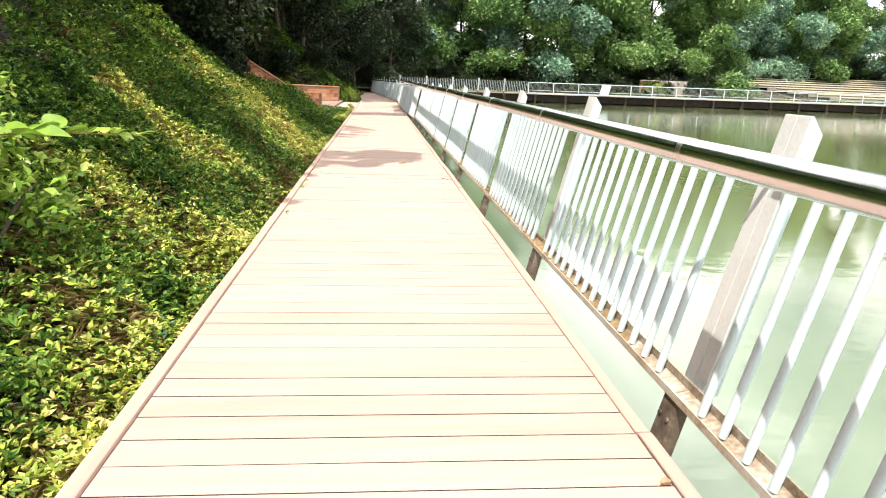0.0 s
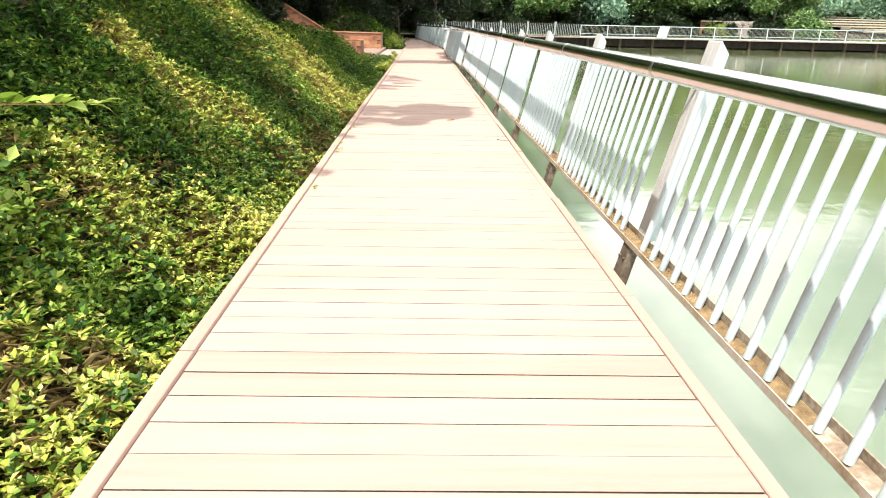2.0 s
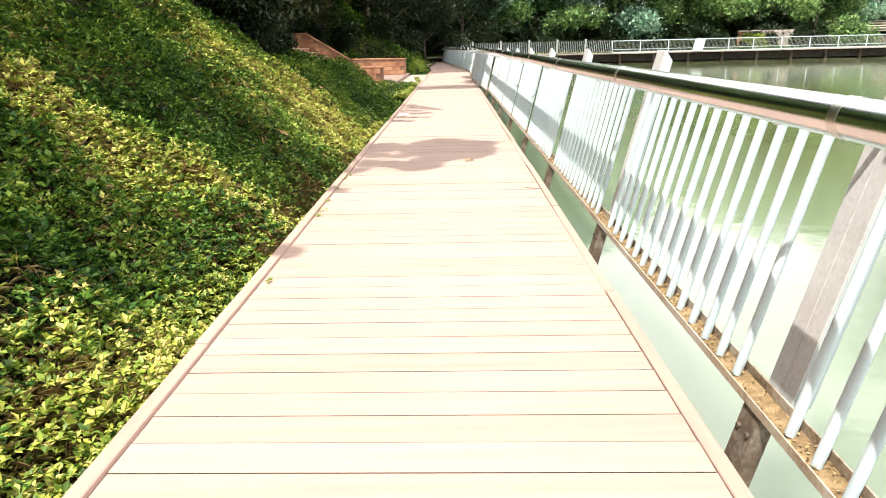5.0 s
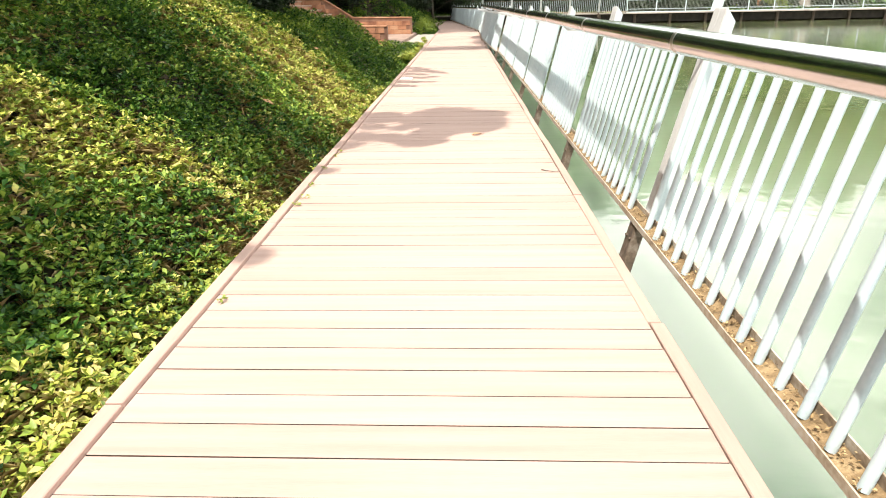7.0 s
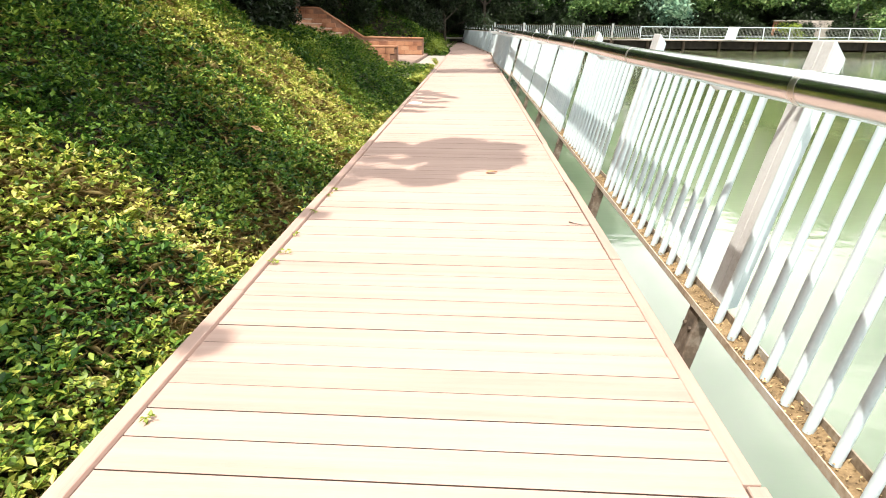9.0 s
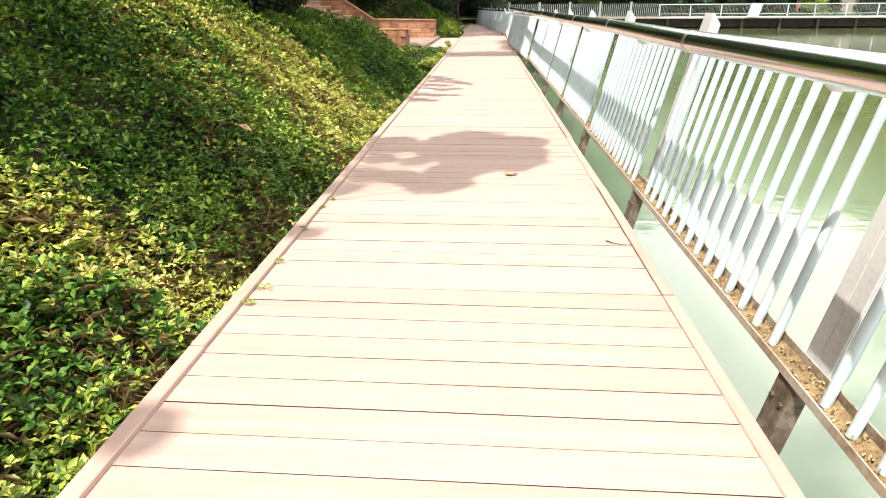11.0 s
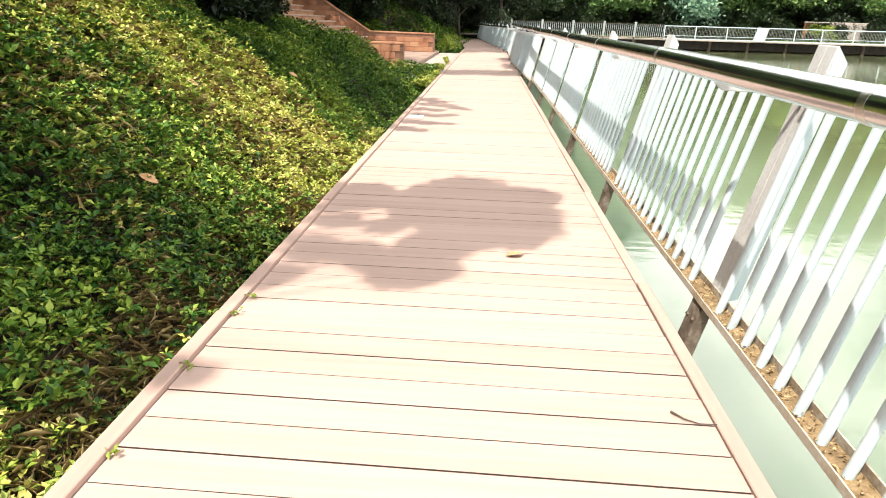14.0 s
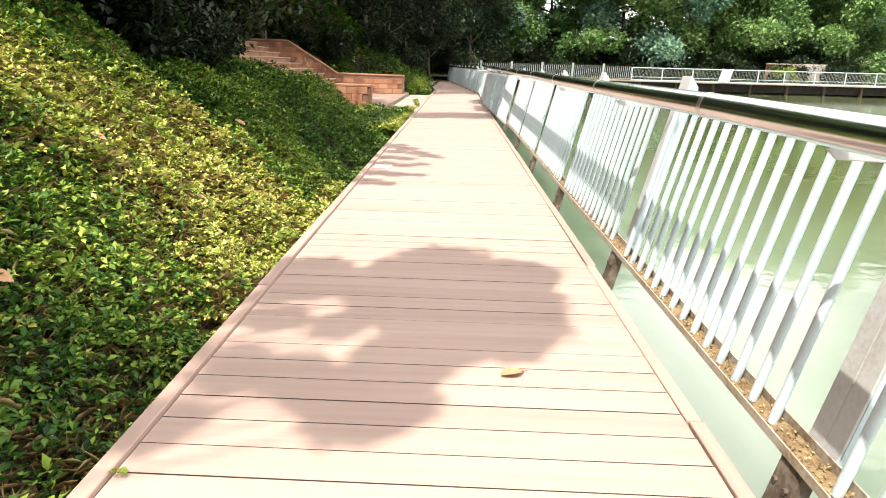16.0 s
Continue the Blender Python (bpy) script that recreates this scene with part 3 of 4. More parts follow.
p = np.stack([rng.uniform(-12, 96, 26000), rng.uniform(72.4, 94, 26000), np.zeros(26000)], 1)
p = p[~((p[:, 0] > 43) & (p[:, 1] > 76.5))]
p[:, 2] = land(p[:, 0], p[:, 1]) + 0.12 * rng.random(len(p))
tagged(put("bank_grass", leaf_mesh("bank_grass", p, 0.34 * rng.uniform(0.6, 1.2, len(p)), M_COVER, sprig=True)), "rough green grass and weeds on the far bank", "grass", kind="stuff")

s3 = shrub("shrub", "lime green weeds at the end of the clay wall", 1400, 0.7, 0.08, M_LIME, 24)
s3.matrix_basis = pose(-1.75, 40.6, 0.0)
c = copy_thing(s3, pose(-1.6, 43.0, 0.0, 0, 0, 100))
c = copy_thing(s3, pose(-2.2, 44.6, 0.1, 0, 0, 200))

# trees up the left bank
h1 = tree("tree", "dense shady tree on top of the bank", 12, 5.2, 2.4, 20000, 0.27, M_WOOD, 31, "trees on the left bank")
h2 = tree("tree", "leafy tree above the stairs, its crown darkened for shade", 13, 5.6, 2.0, 20000, 0.28, M_WOOD, 32, "trees on the left bank")
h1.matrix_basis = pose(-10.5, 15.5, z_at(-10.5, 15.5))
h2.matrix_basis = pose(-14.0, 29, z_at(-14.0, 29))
for i, (x, y, s) in enumerate([(-9.8, 23.5, 0.8), (-13, 22, 1.1), (-10, 43, 1.0), (-7, 50, 1.0), (-13, 38, 1.1), (-6, 58, 0.9), (-12, 55, 1.1), (-14, 47, 1.1),
                               (-4.5, 66, 0.9), (-18, 15, 1.2), (-18, 28, 1.2), (-19, 40, 1.2), (-13, 3, 0.9), (-15, -5, 0.9), (-15.5, 34, 1.0), (-16, 34, 1.1), (-9, 46.5, 1.0), (-4.6, 53.5, 0.8), (-9.5, 51, 1.1), (-15, 53, 1.2), (-9, 61, 1.1), (-15, 60, 1.2), (-3.0, 70, 1.0), (1.5, 73, 1.0), (-16, 21, 1.2), (-8.8, 39, 0.9), (-14.5, 42, 1.2), (-5.2, 48, 0.85), (-2.2, 66.5, 0.7), (-13.5, 12.5, 1.0), (-15, 9, 1.2), (-17, 0, 1.2), (-16, -12, 1.1), (-14, -20, 1.2), (-12, 8.5, 0.9)]):
    c = copy_thing((h1, h2)[i % 2], Matrix.Identity(4))
    c.matrix_basis = pose(x, y, z_at(x, y), 0, 0, 77 * i) @ Matrix.Scale(s * (1.25 if x < -8.5 and not 2 < y < 14.5 else 1.0), 4)
b1 = shrub("bush", "leafy bush on the bank, shade put into its dark leaves", 5600, 1.5, 0.14, M_WOOD, 33, "bushes on the bank", "bush")
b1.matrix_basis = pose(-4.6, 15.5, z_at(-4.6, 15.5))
for i, (x, y, s) in enumerate([(-4.9, 17.6, 1.1), (-4.6, 20.4, 0.9), (-4.8, 22.4, 0.75), (-6.2, 16, 1.3), (-6.4, 19, 1.3), (-7, 13, 1.2),
                               (-4.2, 43.5, 1.0), (-5.8, 42.0, 1.2), (-3.6, 47, 1.1), (-3.4, 51, 1.1), (-3.8, 55, 1.2), (-3.6, 60, 1.2), (-8.5, 41.5, 1.3),
                               (-6.4, 10.4, 0.9), (-6.6, 7.6, 0.8), (-7.6, 4, 1.0)]):
    c = copy_thing(b1, Matrix.Identity(4))
    c.matrix_basis = pose(x, y, z_at(x, y) - 0.1, 0, 0, 61 * i) @ Matrix.Scale(s, 4)

# a limb that hangs over the walk and throws the leafy shadow on it
over = tree("tree", "tall tree leaning its leafy limb over the boardwalk", 9, 2.4, 5.0, 6000, 0.16, M_TREE, 41)
over.matrix_basis = pose(-9.6, 2.0, z_at(-9.6, 2.0))


def shade_limb(owner, spots, n, leaf=0.13, up=5.6):
    """Leafy sprays of a tree above the walk and bank, whose shadow falls on the given places: x, y, radius."""
    m = owner.matrix_basis.inverted()
    q = []
    for i, (x, y, r) in enumerate(spots):
        g = 0.0 if x > -1.12 else z_at(x, y)
        p = Vector((x, y, g)) - SUN_WAY * (up + 0.5 * math.sin(i * 1.9))
        q.append((*(m @ p), r))
    for b in q:
        part("limb", tube([(0.2, 0.1, 4.4), (b[0] * 0.6, b[1] * 0.6, (b[2] + 5.2) / 2), b[:3]], [0.06, 0.03, 0.008], 6), M_BARK, owner)
    put("spray", leaf_mesh("spray", crown_points(n, q, 0.05), leaf * rng.uniform(0.7, 1.2, n), M_TREE, tilt=0.6, slim=0.65), owner)


shade_limb(over, [(-0.85, 13.12, 0.27), (-0.85, 12.75, 0.24), (-0.62, 12.85, 0.2), (-0.2, 13.15, 0.3), (0.05, 13.48, 0.32), (0.1, 13.0, 0.42), (0.5, 13.12, 0.34), (0.68, 13.18, 0.2),
                  (-0.3, 12.75, 0.28), (0.2, 12.5, 0.42), (0.55, 12.62, 0.28), (0.56, 12.22, 0.24), (0.45, 12.0, 0.22), (0.1, 12.05, 0.34), (-0.15, 12.42, 0.3), (-0.88, 12.2, 0.18), (-0.98, 12.5, 0.1),
                  (-0.5, 12.1, 0.15), (-0.1, 11.7, 0.26), (-0.2, 11.35, 0.26), (-0.24, 11.15, 0.2), (-0.42, 11.35, 0.2), (-0.6, 11.52, 0.19), (-0.84, 11.55, 0.21), (-0.98, 11.7, 0.12), (-0.98, 11.12, 0.13),
                  (-1.04, 10.95, 0.1), (-1.06, 9.9, 0.12), (-1.06, 7.7, 0.12)], 12500, 0.13, 8.0)
shade_limb(over, [(-2.75, 5.3, 0.35), (-2.7, 6.9, 0.45), (-2.3, 7.15, 0.5), (-2.1, 7.6, 0.33), (-2.5, 7.55, 0.33), (-2.2, 6.55, 0.42), (-1.92, 7.2, 0.25), (-2.0, 6.75, 0.28), (-3.2, 6.5, 0.8),
                  (-2.7, 9.75, 0.35), (-2.6, 10.3, 0.45), (-2.6, 10.9, 0.45), (-2.2, 10.2, 0.35), (-2.2, 10.8, 0.4), (-2.1, 11.4, 0.4), (-1.75, 10.4, 0.3), (-1.55, 10.1, 0.24), (-1.7, 11.0, 0.35),
                  (-1.65, 11.6, 0.35), (-1.45, 12.1, 0.28), (-2.4, 11.4, 0.33), (-1.5, 10.7, 0.25), (-3.2, 9.6, 0.55), (-3.2, 10.5, 0.7), (-3.3, 11.3, 0.55), (-3.5, 8.4, 0.45), (-3.85, 9.0, 0.6),
                  (-4.2, 10.2, 0.9), (-4.5, 8.0, 1.1), (-5.2, 10.0, 1.2), (-4.2, 6.0, 1.0), (-5.6, 12.0, 1.0), (-5.4, 7.5, 1.0), (-4.2, 12.4, 0.7)], 30000, 0.18, 4.6)
over2 = tree("tree", "tall tree on the bank shading the far boardwalk", 10, 2.8, 5.6, 6000, 0.17, M_TREE, 42)
over2.matrix_basis = pose(-10.5, 19.0, z_at(-10.5, 19.0))
shade_limb(over2, [(-2.6, 18.2, 0.7), (-3.4, 19.8, 0.9), (-1.7, 19.2, 0.45), (-1.7, 21.2, 0.45), (-2.4, 20.6, 0.6), (-3.0, 23.2, 0.9), (-2.2, 23.4, 0.6), (-3.2, 18.6, 0.7), (-1.55, 17.3, 0.45), (-3.5, 15.6, 0.5), (-2.4, 16.9, 0.6), (-3.1, 17.2, 0.8), (-2.0, 18.5, 0.7), (-1.6, 20.3, 0.6), (-2.8, 19.5, 1.0), (-2.2, 21.5, 0.8), (-3.6, 22.0, 1.2), (-4.2, 18.5, 1.2), (-1.8, 22.3, 0.5),
                   (-5.2, 15.6, 1.2), (-5.5, 21, 1.3)], 34000, 0.18, 4.8)
shade_limb(over2, [(-0.95, 20.4, 0.24), (-0.7, 20.0, 0.22), (-0.88, 19.6, 0.18), (-0.5, 19.5, 0.2), (-0.3, 19.2, 0.17), (-0.12, 19.0, 0.1), (-0.95, 18.9, 0.2), (-0.65, 18.8, 0.18), (-0.92, 18.2, 0.2),
                   (-0.6, 18.1, 0.16), (-0.35, 18.25, 0.13), (-0.95, 17.4, 0.2), (-0.65, 17.3, 0.18), (-0.35, 17.3, 0.12), (-0.97, 16.7, 0.2), (-0.72, 16.6, 0.13)], 3000, 0.11, 5.4)
shade_limb(over2, [(-0.9, 27.6, 0.9), (0.0, 28.0, 1.0), (0.9, 28.0, 1.0), (1.7, 28.4, 1.0), (1.6, 30.5, 0.8), (1.7, 32.5, 0.9), (1.7, 34.5, 0.9), (1.6, 36.5, 0.9), (1.2, 31.5, 0.5), (1.2, 35.5, 0.5), (-2.0, 27.6, 0.6)], 17000, 0.2, 7.5)
over3 = tree("tree", "tall tree over the far end of the boardwalk", 11, 4.2, 5.6, 7000, 0.2, M_TREE, 43)
over3.matrix_basis = pose(-6.4, 45.0, z_at(-6.4, 45.0))
shade_limb(over3, [(-0.6, 43.5, 1.3), (1.2, 43.5, 1.3), (0.4, 46, 1.5), (-0.8, 49, 1.6), (1.0, 49, 1.6), (0, 52.5, 1.8), (-1, 56, 1.9), (1, 56.5, 1.9), (-1, 60, 2.0), (-3.5, 44, 1.6), (-3.4, 49, 1.8)], 12000, 0.26, 8.0)


# ---- creeping plants on the left bank ----
def bank_points(n, xa, xb, ya, yb, lift):
    x, y = rng.uniform(xa, xb, n), rng.uniform(ya, yb, n)
    mound = 0.20 * np.clip(lumps(x, y, 4.1, 3) + 0.35, 0, 1) + 0.07 * lumps(x, y, 11.0, 5)
    return np.stack([x, y, land(x, y) + np.clip(mound, -0.02, 1) + lift * rng.random(n) ** 1.3 + 0.01], 1)


def keep_out(p):
    """No plants on the landing, stairs and deck."""
    return p[~((p[:, 0] > -4.4) & (p[:, 1] > 27.2) & (p[:, 1] < 40)) & (p[:, 0] < -1.10)]


def patchy(p, s, cut, seed):
    return p[lumps(p[:, 0], p[:, 1], s, seed) + rng.normal(0, 0.25, len(p)) > cut]


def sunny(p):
    """Yellow amount: sunlight painted as colour in two bands, dry growth along the deck."""
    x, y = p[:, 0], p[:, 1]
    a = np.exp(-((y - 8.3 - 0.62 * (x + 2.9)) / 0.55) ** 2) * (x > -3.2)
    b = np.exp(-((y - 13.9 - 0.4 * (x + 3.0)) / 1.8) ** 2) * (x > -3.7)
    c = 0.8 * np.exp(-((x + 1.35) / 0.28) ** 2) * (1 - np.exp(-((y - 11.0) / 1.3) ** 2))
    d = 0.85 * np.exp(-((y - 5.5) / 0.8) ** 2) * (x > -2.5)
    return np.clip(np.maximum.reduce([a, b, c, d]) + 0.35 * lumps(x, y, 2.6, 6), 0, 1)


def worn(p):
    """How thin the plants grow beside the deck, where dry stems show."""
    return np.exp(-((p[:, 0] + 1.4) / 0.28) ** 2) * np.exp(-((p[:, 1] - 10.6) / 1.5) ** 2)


beds = [("near", 30000, -3.4, -1.12, -0.5, 9.0, 0.22, 0.062), ("middle", 34000, -4.2, -1.12, 9.0, 18.0, 0.22, 0.060),
        ("upper", 19000, -8.0, -3.4, 0.0, 18.0, 0.24, 0.085), ("end", 25000, -5.8, -1.12, 18.0, 28.0, 0.26, 0.072),
        ("behind", 14000, -9.0, -1.3, 39.0, 74.0, 0.3, 0.16), ("slope", 11000, -9.0, -2.6, 39.4, 52.0, 0.3, 0.12), ("wooded", 20000, -16.0, -5.0, 26.0, 70.0, 0.35, 0.22), ("ridge", 9000, -14.0, -7.6, -4.0, 27.0, 0.35, 0.20)]
for name, n, xa, xb, ya, yb, lift, leaf in beds:
    p = keep_out(bank_points(n, xa, xb, ya, yb, lift))
    p = p[(p[:, 0] < -1.22 + 0.08 * lumps(p[:, 0], p[:, 1], 3.0, 4))]
    p = patchy(p, 2.1, -0.95, 9)
    p = p[rng.random(len(p)) > 0.8 * worn(p)]
    # yellow leaves paint the sunlit bands, dark green ones the shade between
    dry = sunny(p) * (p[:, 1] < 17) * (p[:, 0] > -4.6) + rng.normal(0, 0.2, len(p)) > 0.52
    ob = put("ground_cover", leaf_mesh("ground_cover", p[~dry], leaf * rng.uniform(0.6, 1.25, int((~dry).sum())), M_COVER, sprig=True))
    tagged(ob, "low green creeping plants covering the bank", "ground cover", kind="stuff")
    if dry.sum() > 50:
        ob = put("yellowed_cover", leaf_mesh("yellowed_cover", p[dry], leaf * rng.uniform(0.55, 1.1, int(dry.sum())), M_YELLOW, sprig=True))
        tagged(ob, "yellow green creeping plants, sunlight put into their colour", "ground cover", kind="stuff")
p = np.stack([rng.uniform(-1.5, -1.16, 2600), rng.uniform(23.0, 36.0, 2600), np.full(2600, 0.0) + 0.12 * rng.random(2600)], 1)
p = p[lumps(p[:, 0], p[:, 1], 1.9, 4) + 0.10 * (30 - p[:, 1]) > 0.15]
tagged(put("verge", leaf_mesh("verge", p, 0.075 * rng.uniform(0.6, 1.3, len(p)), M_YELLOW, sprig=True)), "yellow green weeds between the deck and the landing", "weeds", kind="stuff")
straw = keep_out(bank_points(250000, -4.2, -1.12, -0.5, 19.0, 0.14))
# extra straw paints sunlight in the bands; worn strip shows dry stems
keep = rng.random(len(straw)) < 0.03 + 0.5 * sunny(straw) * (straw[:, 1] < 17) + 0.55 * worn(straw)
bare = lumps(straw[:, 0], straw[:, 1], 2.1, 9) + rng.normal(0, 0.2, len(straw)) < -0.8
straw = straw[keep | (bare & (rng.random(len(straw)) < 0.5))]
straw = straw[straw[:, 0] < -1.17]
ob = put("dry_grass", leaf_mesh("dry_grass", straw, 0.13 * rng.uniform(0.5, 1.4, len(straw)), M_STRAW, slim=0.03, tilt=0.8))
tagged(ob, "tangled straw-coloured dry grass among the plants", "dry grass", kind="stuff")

# shrub beside the start of the walk
fs = shrub("shrub", "leafy light green shrub at the foot of the bank", 1500, 0.62, 0.075, M_SHRUB, 51)
fs.matrix_basis = pose(-2.35, 3.75, z_at(-2.35, 3.75) + 0.05)
c = copy_thing(fs, pose(-2.75, 4.7, z_at(-2.75, 4.7), 0, 0, 130))


def big_leaf(length, width):
    """A broad leaf with a folded midrib and drooping tip, along +x."""
    bm = bmesh.new()
    rows = []
    for i in range(8):
        u = i / 7
        w = width * 0.5 * math.sin(math.pi * u ** 0.8) + 0.001
        z = 0.10 * length * math.sin(u * 2.2) - 0.16 * length * u * u
        rows.append([bm.verts.new((length * u, k * w, z + abs(k) * 0.22 * w)) for k in (-1, -0.5, 0, 0.5, 1)])
    for a, b in zip(rows, rows[1:]):
        for k in range(4):
            bm.faces.new((a[k], b[k], b[k + 1], a[k + 1]))
    return bm_mesh("leaf", bm, M_SHRUB, True)


sap = thing("sapling", "young sapling with broad pale green leaves on an arching stem", "sapling")
stem = [(-2.75, 3.45, z_at(-2.75, 3.45)), (-2.62, 3.5, 0.85), (-2.35, 3.72, 1.06), (-2.0, 4.0, 1.10), (-1.75, 4.28, 1.07), (-1.58, 4.5, 1.05)]
sap_stem = part("stem", tube(stem, [0.012, 0.010, 0.008, 0.006, 0.004, 0.002], 6), M_STRAW, sap, smooth=True)
leaf_big, leaf_small = big_leaf(0.24, 0.135), big_leaf(0.115, 0.065)
lr = random.Random(8)
for i in range(34):
    f = 1.6 + 3.35 * (i + lr.random()) / 34
    a, b = Vector(stem[int(f)]), Vector(stem[int(f) + 1])
    p = a.lerp(b, f - int(f))
    put("leaf", leaf_big if f < 3.4 else leaf_small, sap_stem, pose(*p, lr.uniform(-30, 30), lr.uniform(-25, 25), 45 + lr.choice((-65, 60, -20, 30)) + lr.uniform(-25, 25)))
put("leaf", leaf_small, sap, pose(-1.60, 4.48, 1.05, 0, 0, 45))

# ---- small things on the walk ----
n = 7000
ly = rng.uniform(3.5, 24, n)
ly = ly[rng.random(n) < smooth(3.0, 7.5, ly)]
lp = np.stack([rng.uniform(1.366, 1.441, len(ly)), ly, np.zeros(len(ly))], 1)
lp[:, 2] = 0.096 + (lp[:, 0] - 1.362) * 0.262 + rng.random(len(ly)) * 0.022
dy = np.arange(3.2, 30, 0.03)
dv, df = [], []
for i, yy in enumerate(dy):
    amount = float(smooth(3.2, 8.0, yy))
    for k, xx in enumerate((1.362, 1.383, 1.404, 1.425, 1.444)):
        dv.append((xx, yy, 0.0905 + (xx - 1.362) * 0.262 + amount * (0.006 + 0.012 * max(0.0, noise.noise((xx * 40, yy * 9, 3))) + 0.006 * noise.noise((xx * 90, yy * 60, 1)))))
    if i:
        df += [(5 * i - 5 + k, 5 * i + k, 5 * i + k + 1, 5 * i - 4 + k) for k in range(4)]
tagged(put("dirt", mesh("dirt", dv, df, M_DIRT, True)), "brown dirt settled in the railing channel", "dirt", kind="stuff")
ob = put("litter", leaf_mesh("litter", lp, 0.012 * rng.uniform(0.5, 1.8, len(lp)), M_LITTER, slim=0.5, tilt=0.7))
tagged(ob, "brown leaf litter lying in the railing channel", "leaf litter", kind="stuff")


def dry_leaf(x, y, size, turn):
    lf = thing("dry_leaf", "curled brown dry leaf lying on the boardwalk", "leaf", "dry leaves on the boardwalk", pose(x, y, 0.004, 0, 0, turn))
    bm = bmesh.new()
    rows = []
    for i in range(7):
        u = i / 6
        w = size * 0.32 * math.sin(math.pi * min(1, u * 0.93 + 0.05)) + 0.001
        z = 0.012 * math.sin(u * 3.0)
        rows.append([bm.verts.new((size * (u - 0.5), -w, z + 0.012)), bm.verts.new((size * (u - 0.5), 0, z)), bm.verts.new((size * (u - 0.5), w, z + 0.010))])
    for a, b in zip(rows, rows[1:]):
        bm.faces.new((a[0], b[0], b[1], a[1])), bm.faces.new((a[1], b[1], b[2], a[2]))
    blade = part("blade", bm, M_DRYLEAF, lf)
    part("stalk", tube([(size * 0.5, 0, 0.004), (size * 0.75, 0.01, 0.003)], 0.0015, 5), M_BARK, blade)
    return lf


dry_leaf(0.43, 11.58, 0.12, 25)
dry_leaf(1.10, 2.02, 0.05, 10)
for x, y, size, turn in ((-2.5, 13.5, 0.12, 20), (-2.44, 13.85, 0.14, 100), (-2.4, 16.4, 0.13, 10), (-1.78, 15.6, 0.16, 70), (-1.43, 14.3, 0.12, 0), (-1.93, 13.9, 0.12, 45),
                         (-1.62, 15.3, 0.12, 140), (-1.69, 13.0, 0.11, 200), (-3.06, 13.3, 0.15, 60), (-2.0, 11.6, 0.13, 15)):
    c = dry_leaf(x, y, size, turn)
    c.matrix_basis = pose(x, y, z_at(x, y) + 0.31, 20, 30, turn)
    tagged(c, "pale dry leaf caught on the creeping plants", "leaf", "dry leaves on the bank")
weed_leaf = leaf_mesh("leaf", [(0.014, 0, 0.006)], 0.034, M_LIME, tilt=0.25)
wr = random.Random(12)
for x, y, turn in ((-1.02, 10.71, 0), (-1.03, 10.5, 80), (-1.03, 9.36, 30), (-1.0, 8.97, 160), (-1.02, 8.77, 220), (-1.04, 9.95, 300), (-1.0, 7.05, 45)):
    w = thing("weed", "tiny yellow green weed growing at the deck edge", "weed", "weeds at the deck edge", pose(x, y, 0.0, 0, 0, turn))
    for k in range(9):
        put("leaf", weed_leaf, w, pose(wr.uniform(-0.03, 0.03), wr.uniform(-0.015, 0.015), 0.004 + 0.002 * k, wr.uniform(-20, 20), wr.uniform(-35, 10), 40 * k + wr.uniform(-15, 15)))
    part("root", tube([(0, 0, -0.01), (0.0, 0, 0.012)], 0.002, 5), M_STRAW, w)
twig = thing("twig", "thin curved dry twig lying on the boardwalk", "twig")
part("stick", tube([(0.98, 9.83, 0.007), (1.02, 9.78, 0.009), (1.07, 9.755, 0.008), (1.14, 9.76, 0.006)], [0.006, 0.0035, 0.0025, 0.0015], 6), M_BARK, twig)
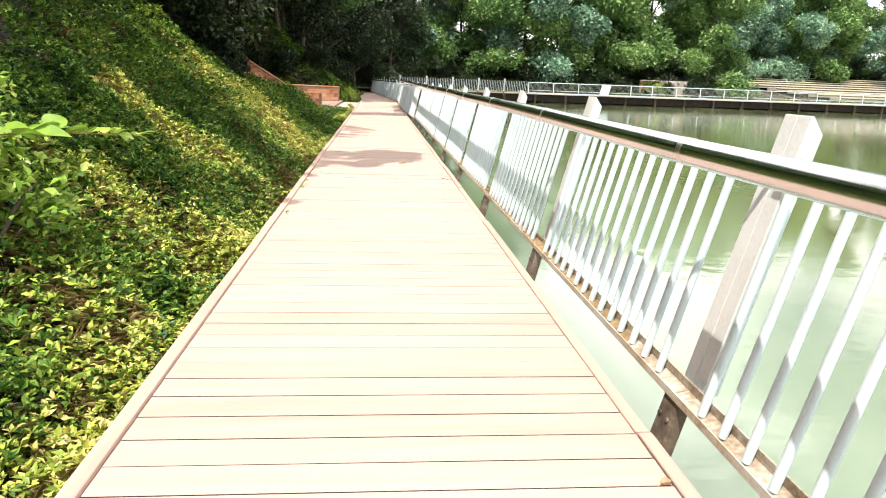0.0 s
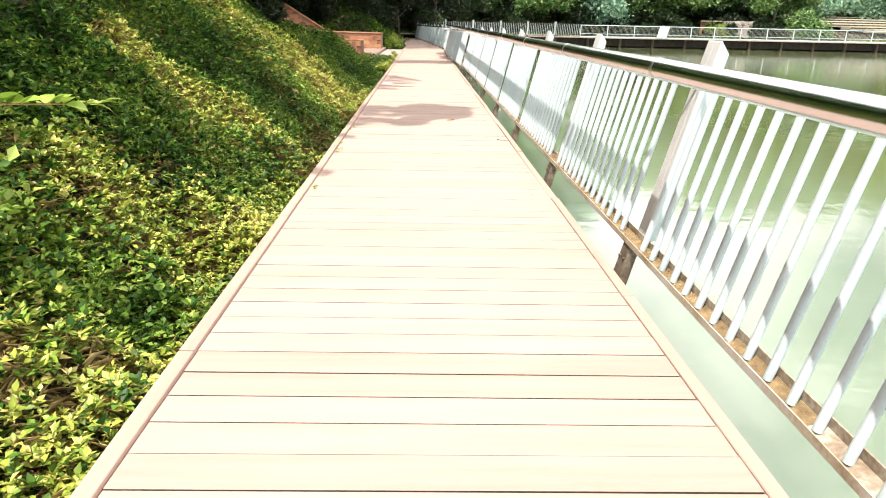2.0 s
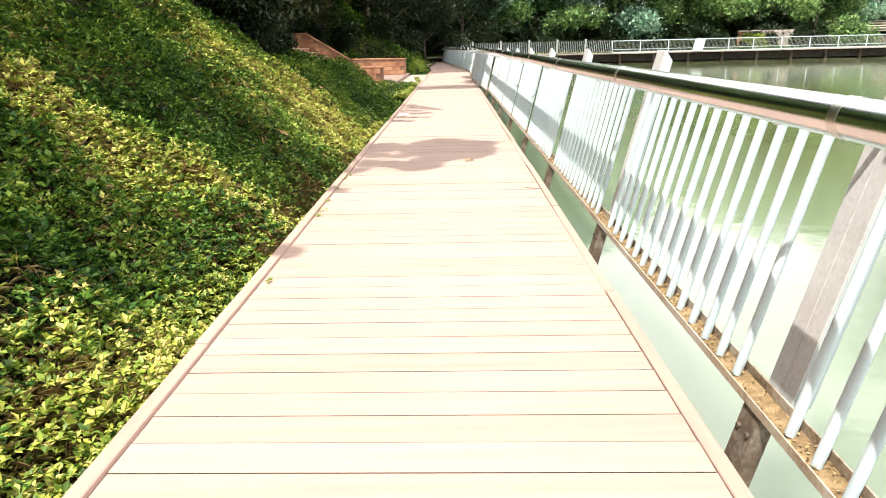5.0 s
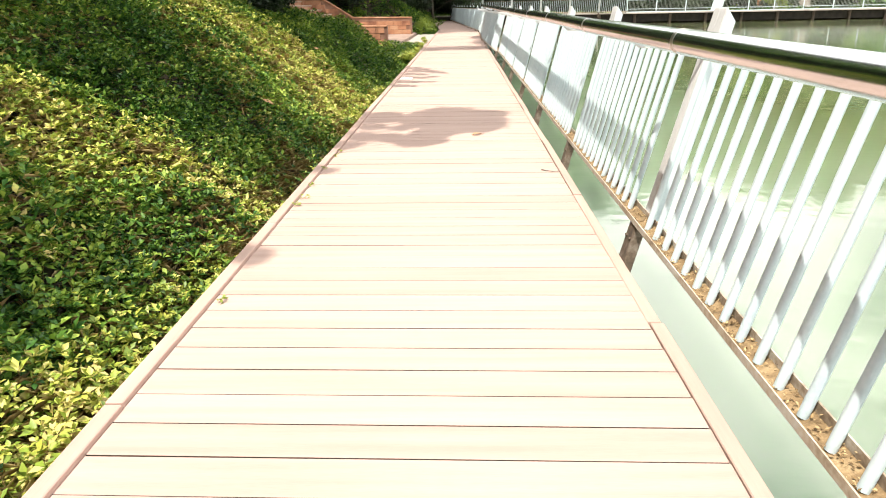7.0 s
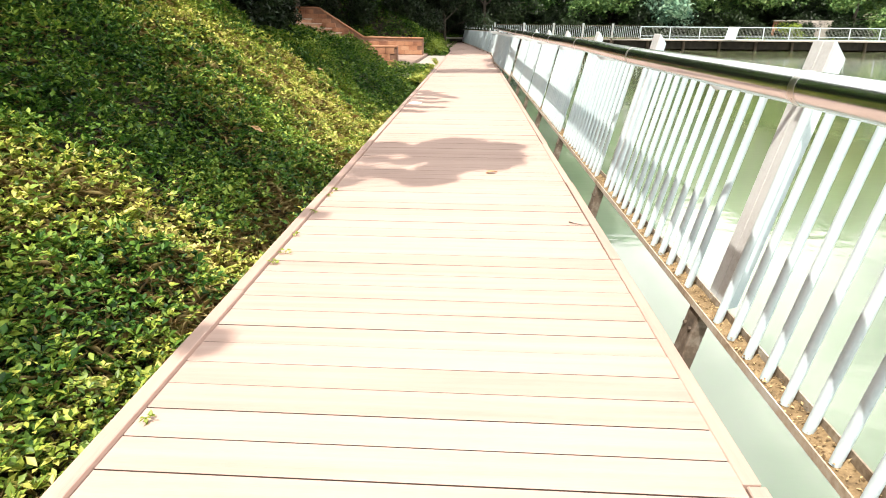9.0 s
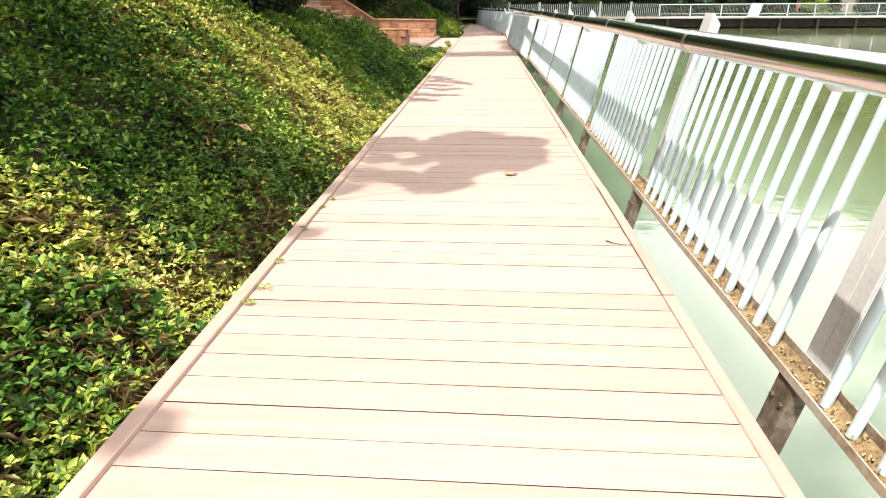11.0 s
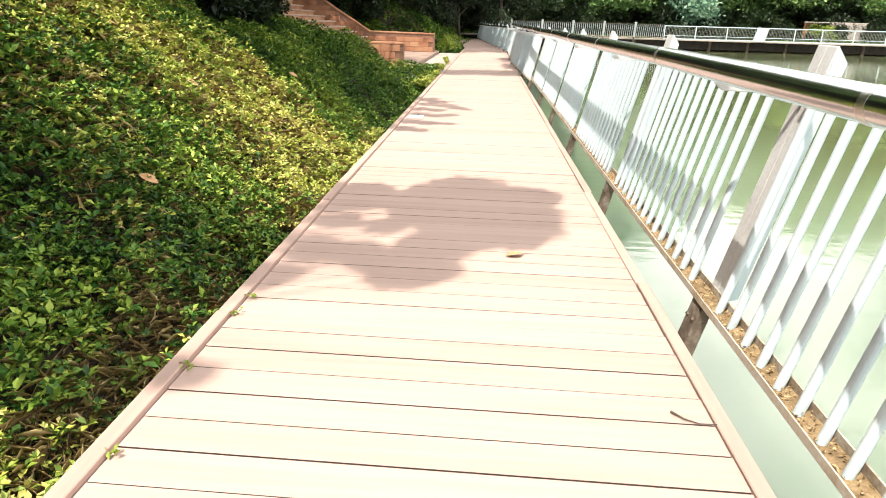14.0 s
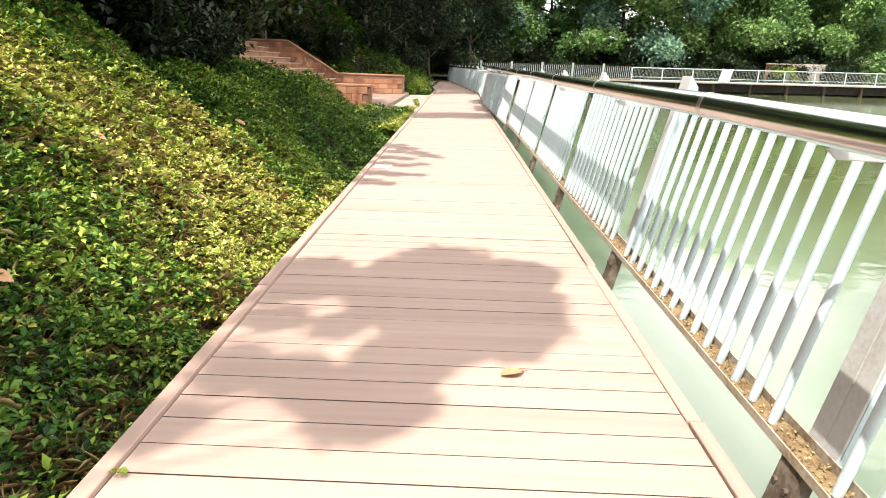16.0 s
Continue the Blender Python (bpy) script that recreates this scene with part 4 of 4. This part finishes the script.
lamp = thing("deck_light", "small white square deck light set on the boardwalk", "deck light", at=pose(-0.89, 17.85, 0.0))
base = part("base", box(0.24, 0.24, 0.02, (0, 0, 0.012), 0.004), M_PLASTIC, lamp)
part("lens", box(0.13, 0.13, 0.03, (0, 0, 0.03), 0.008), M_COLLAR, base, "dull grey lens")

# ---- planks and edging ----
def plank_mesh(width, bevel):
    """A plank: pale worn top and bottom, darker sides."""
    me = bm_mesh("plank", box(X1 - X0, width, 0.03, bevel=bevel), M_PLANK)
    me.materials.append(M_GAP)
    for p in me.polygons:
        if abs(p.normal.y) > 0.9:
            p.material_index = 1
    return me


plank_a, plank_b, plank_c = plank_mesh(PITCH - 0.007, 0.0015), plank_mesh(PITCH - 0.010, 0.002), plank_mesh(PITCH - 0.004, 0.001)
pr = random.Random(3)
y = -0.0415 - 11 * PITCH
while y < 46:
    put("plank", pr.choice((plank_a, plank_b, plank_c)), deck, pose((X0 + X1) / 2, y + PITCH / 2, -0.015 + pr.uniform(-0.0015, 0.001), pr.uniform(-0.15, 0.15), 0, SKEW + pr.uniform(-0.06, 0.06)))
    y += PITCH
far_planks = bmesh.new()
for k in range(134):
    y = 46.0 + k * PITCH
    bmesh.ops.create_cube(far_planks, size=1, matrix=pose(0.04 - (y - 46) * 0.062, y + 0.1, -0.016) @ Matrix.Diagonal((2.2, PITCH - 0.008, 0.03, 1)))
tagged(part("planks_beyond", far_planks, M_PLANK, deck), kind="stuff")
edge_l = bm_mesh("edge_board", box(0.07, 2.19, 0.11, bevel=0.004), M_TRIM)
edge_r = bm_mesh("edge_board", box(0.065, 2.19, 0.10, bevel=0.004), M_TRIM)
for k in range(22):
    put("edge_board", edge_l, deck, pose(-1.088 + pr.uniform(-0.004, 0.004), -1.6 + 2.2 * k, -0.030 + pr.uniform(-0.003, 0.003), 0, 0, pr.uniform(-0.15, 0.15)))
    put("edge_board", edge_r, deck, pose(1.168 + pr.uniform(-0.005, 0.005), -0.9 + 2.2 * k, -0.044 + pr.uniform(-0.003, 0.003), 0, 0, pr.uniform(-0.2, 0.2)))
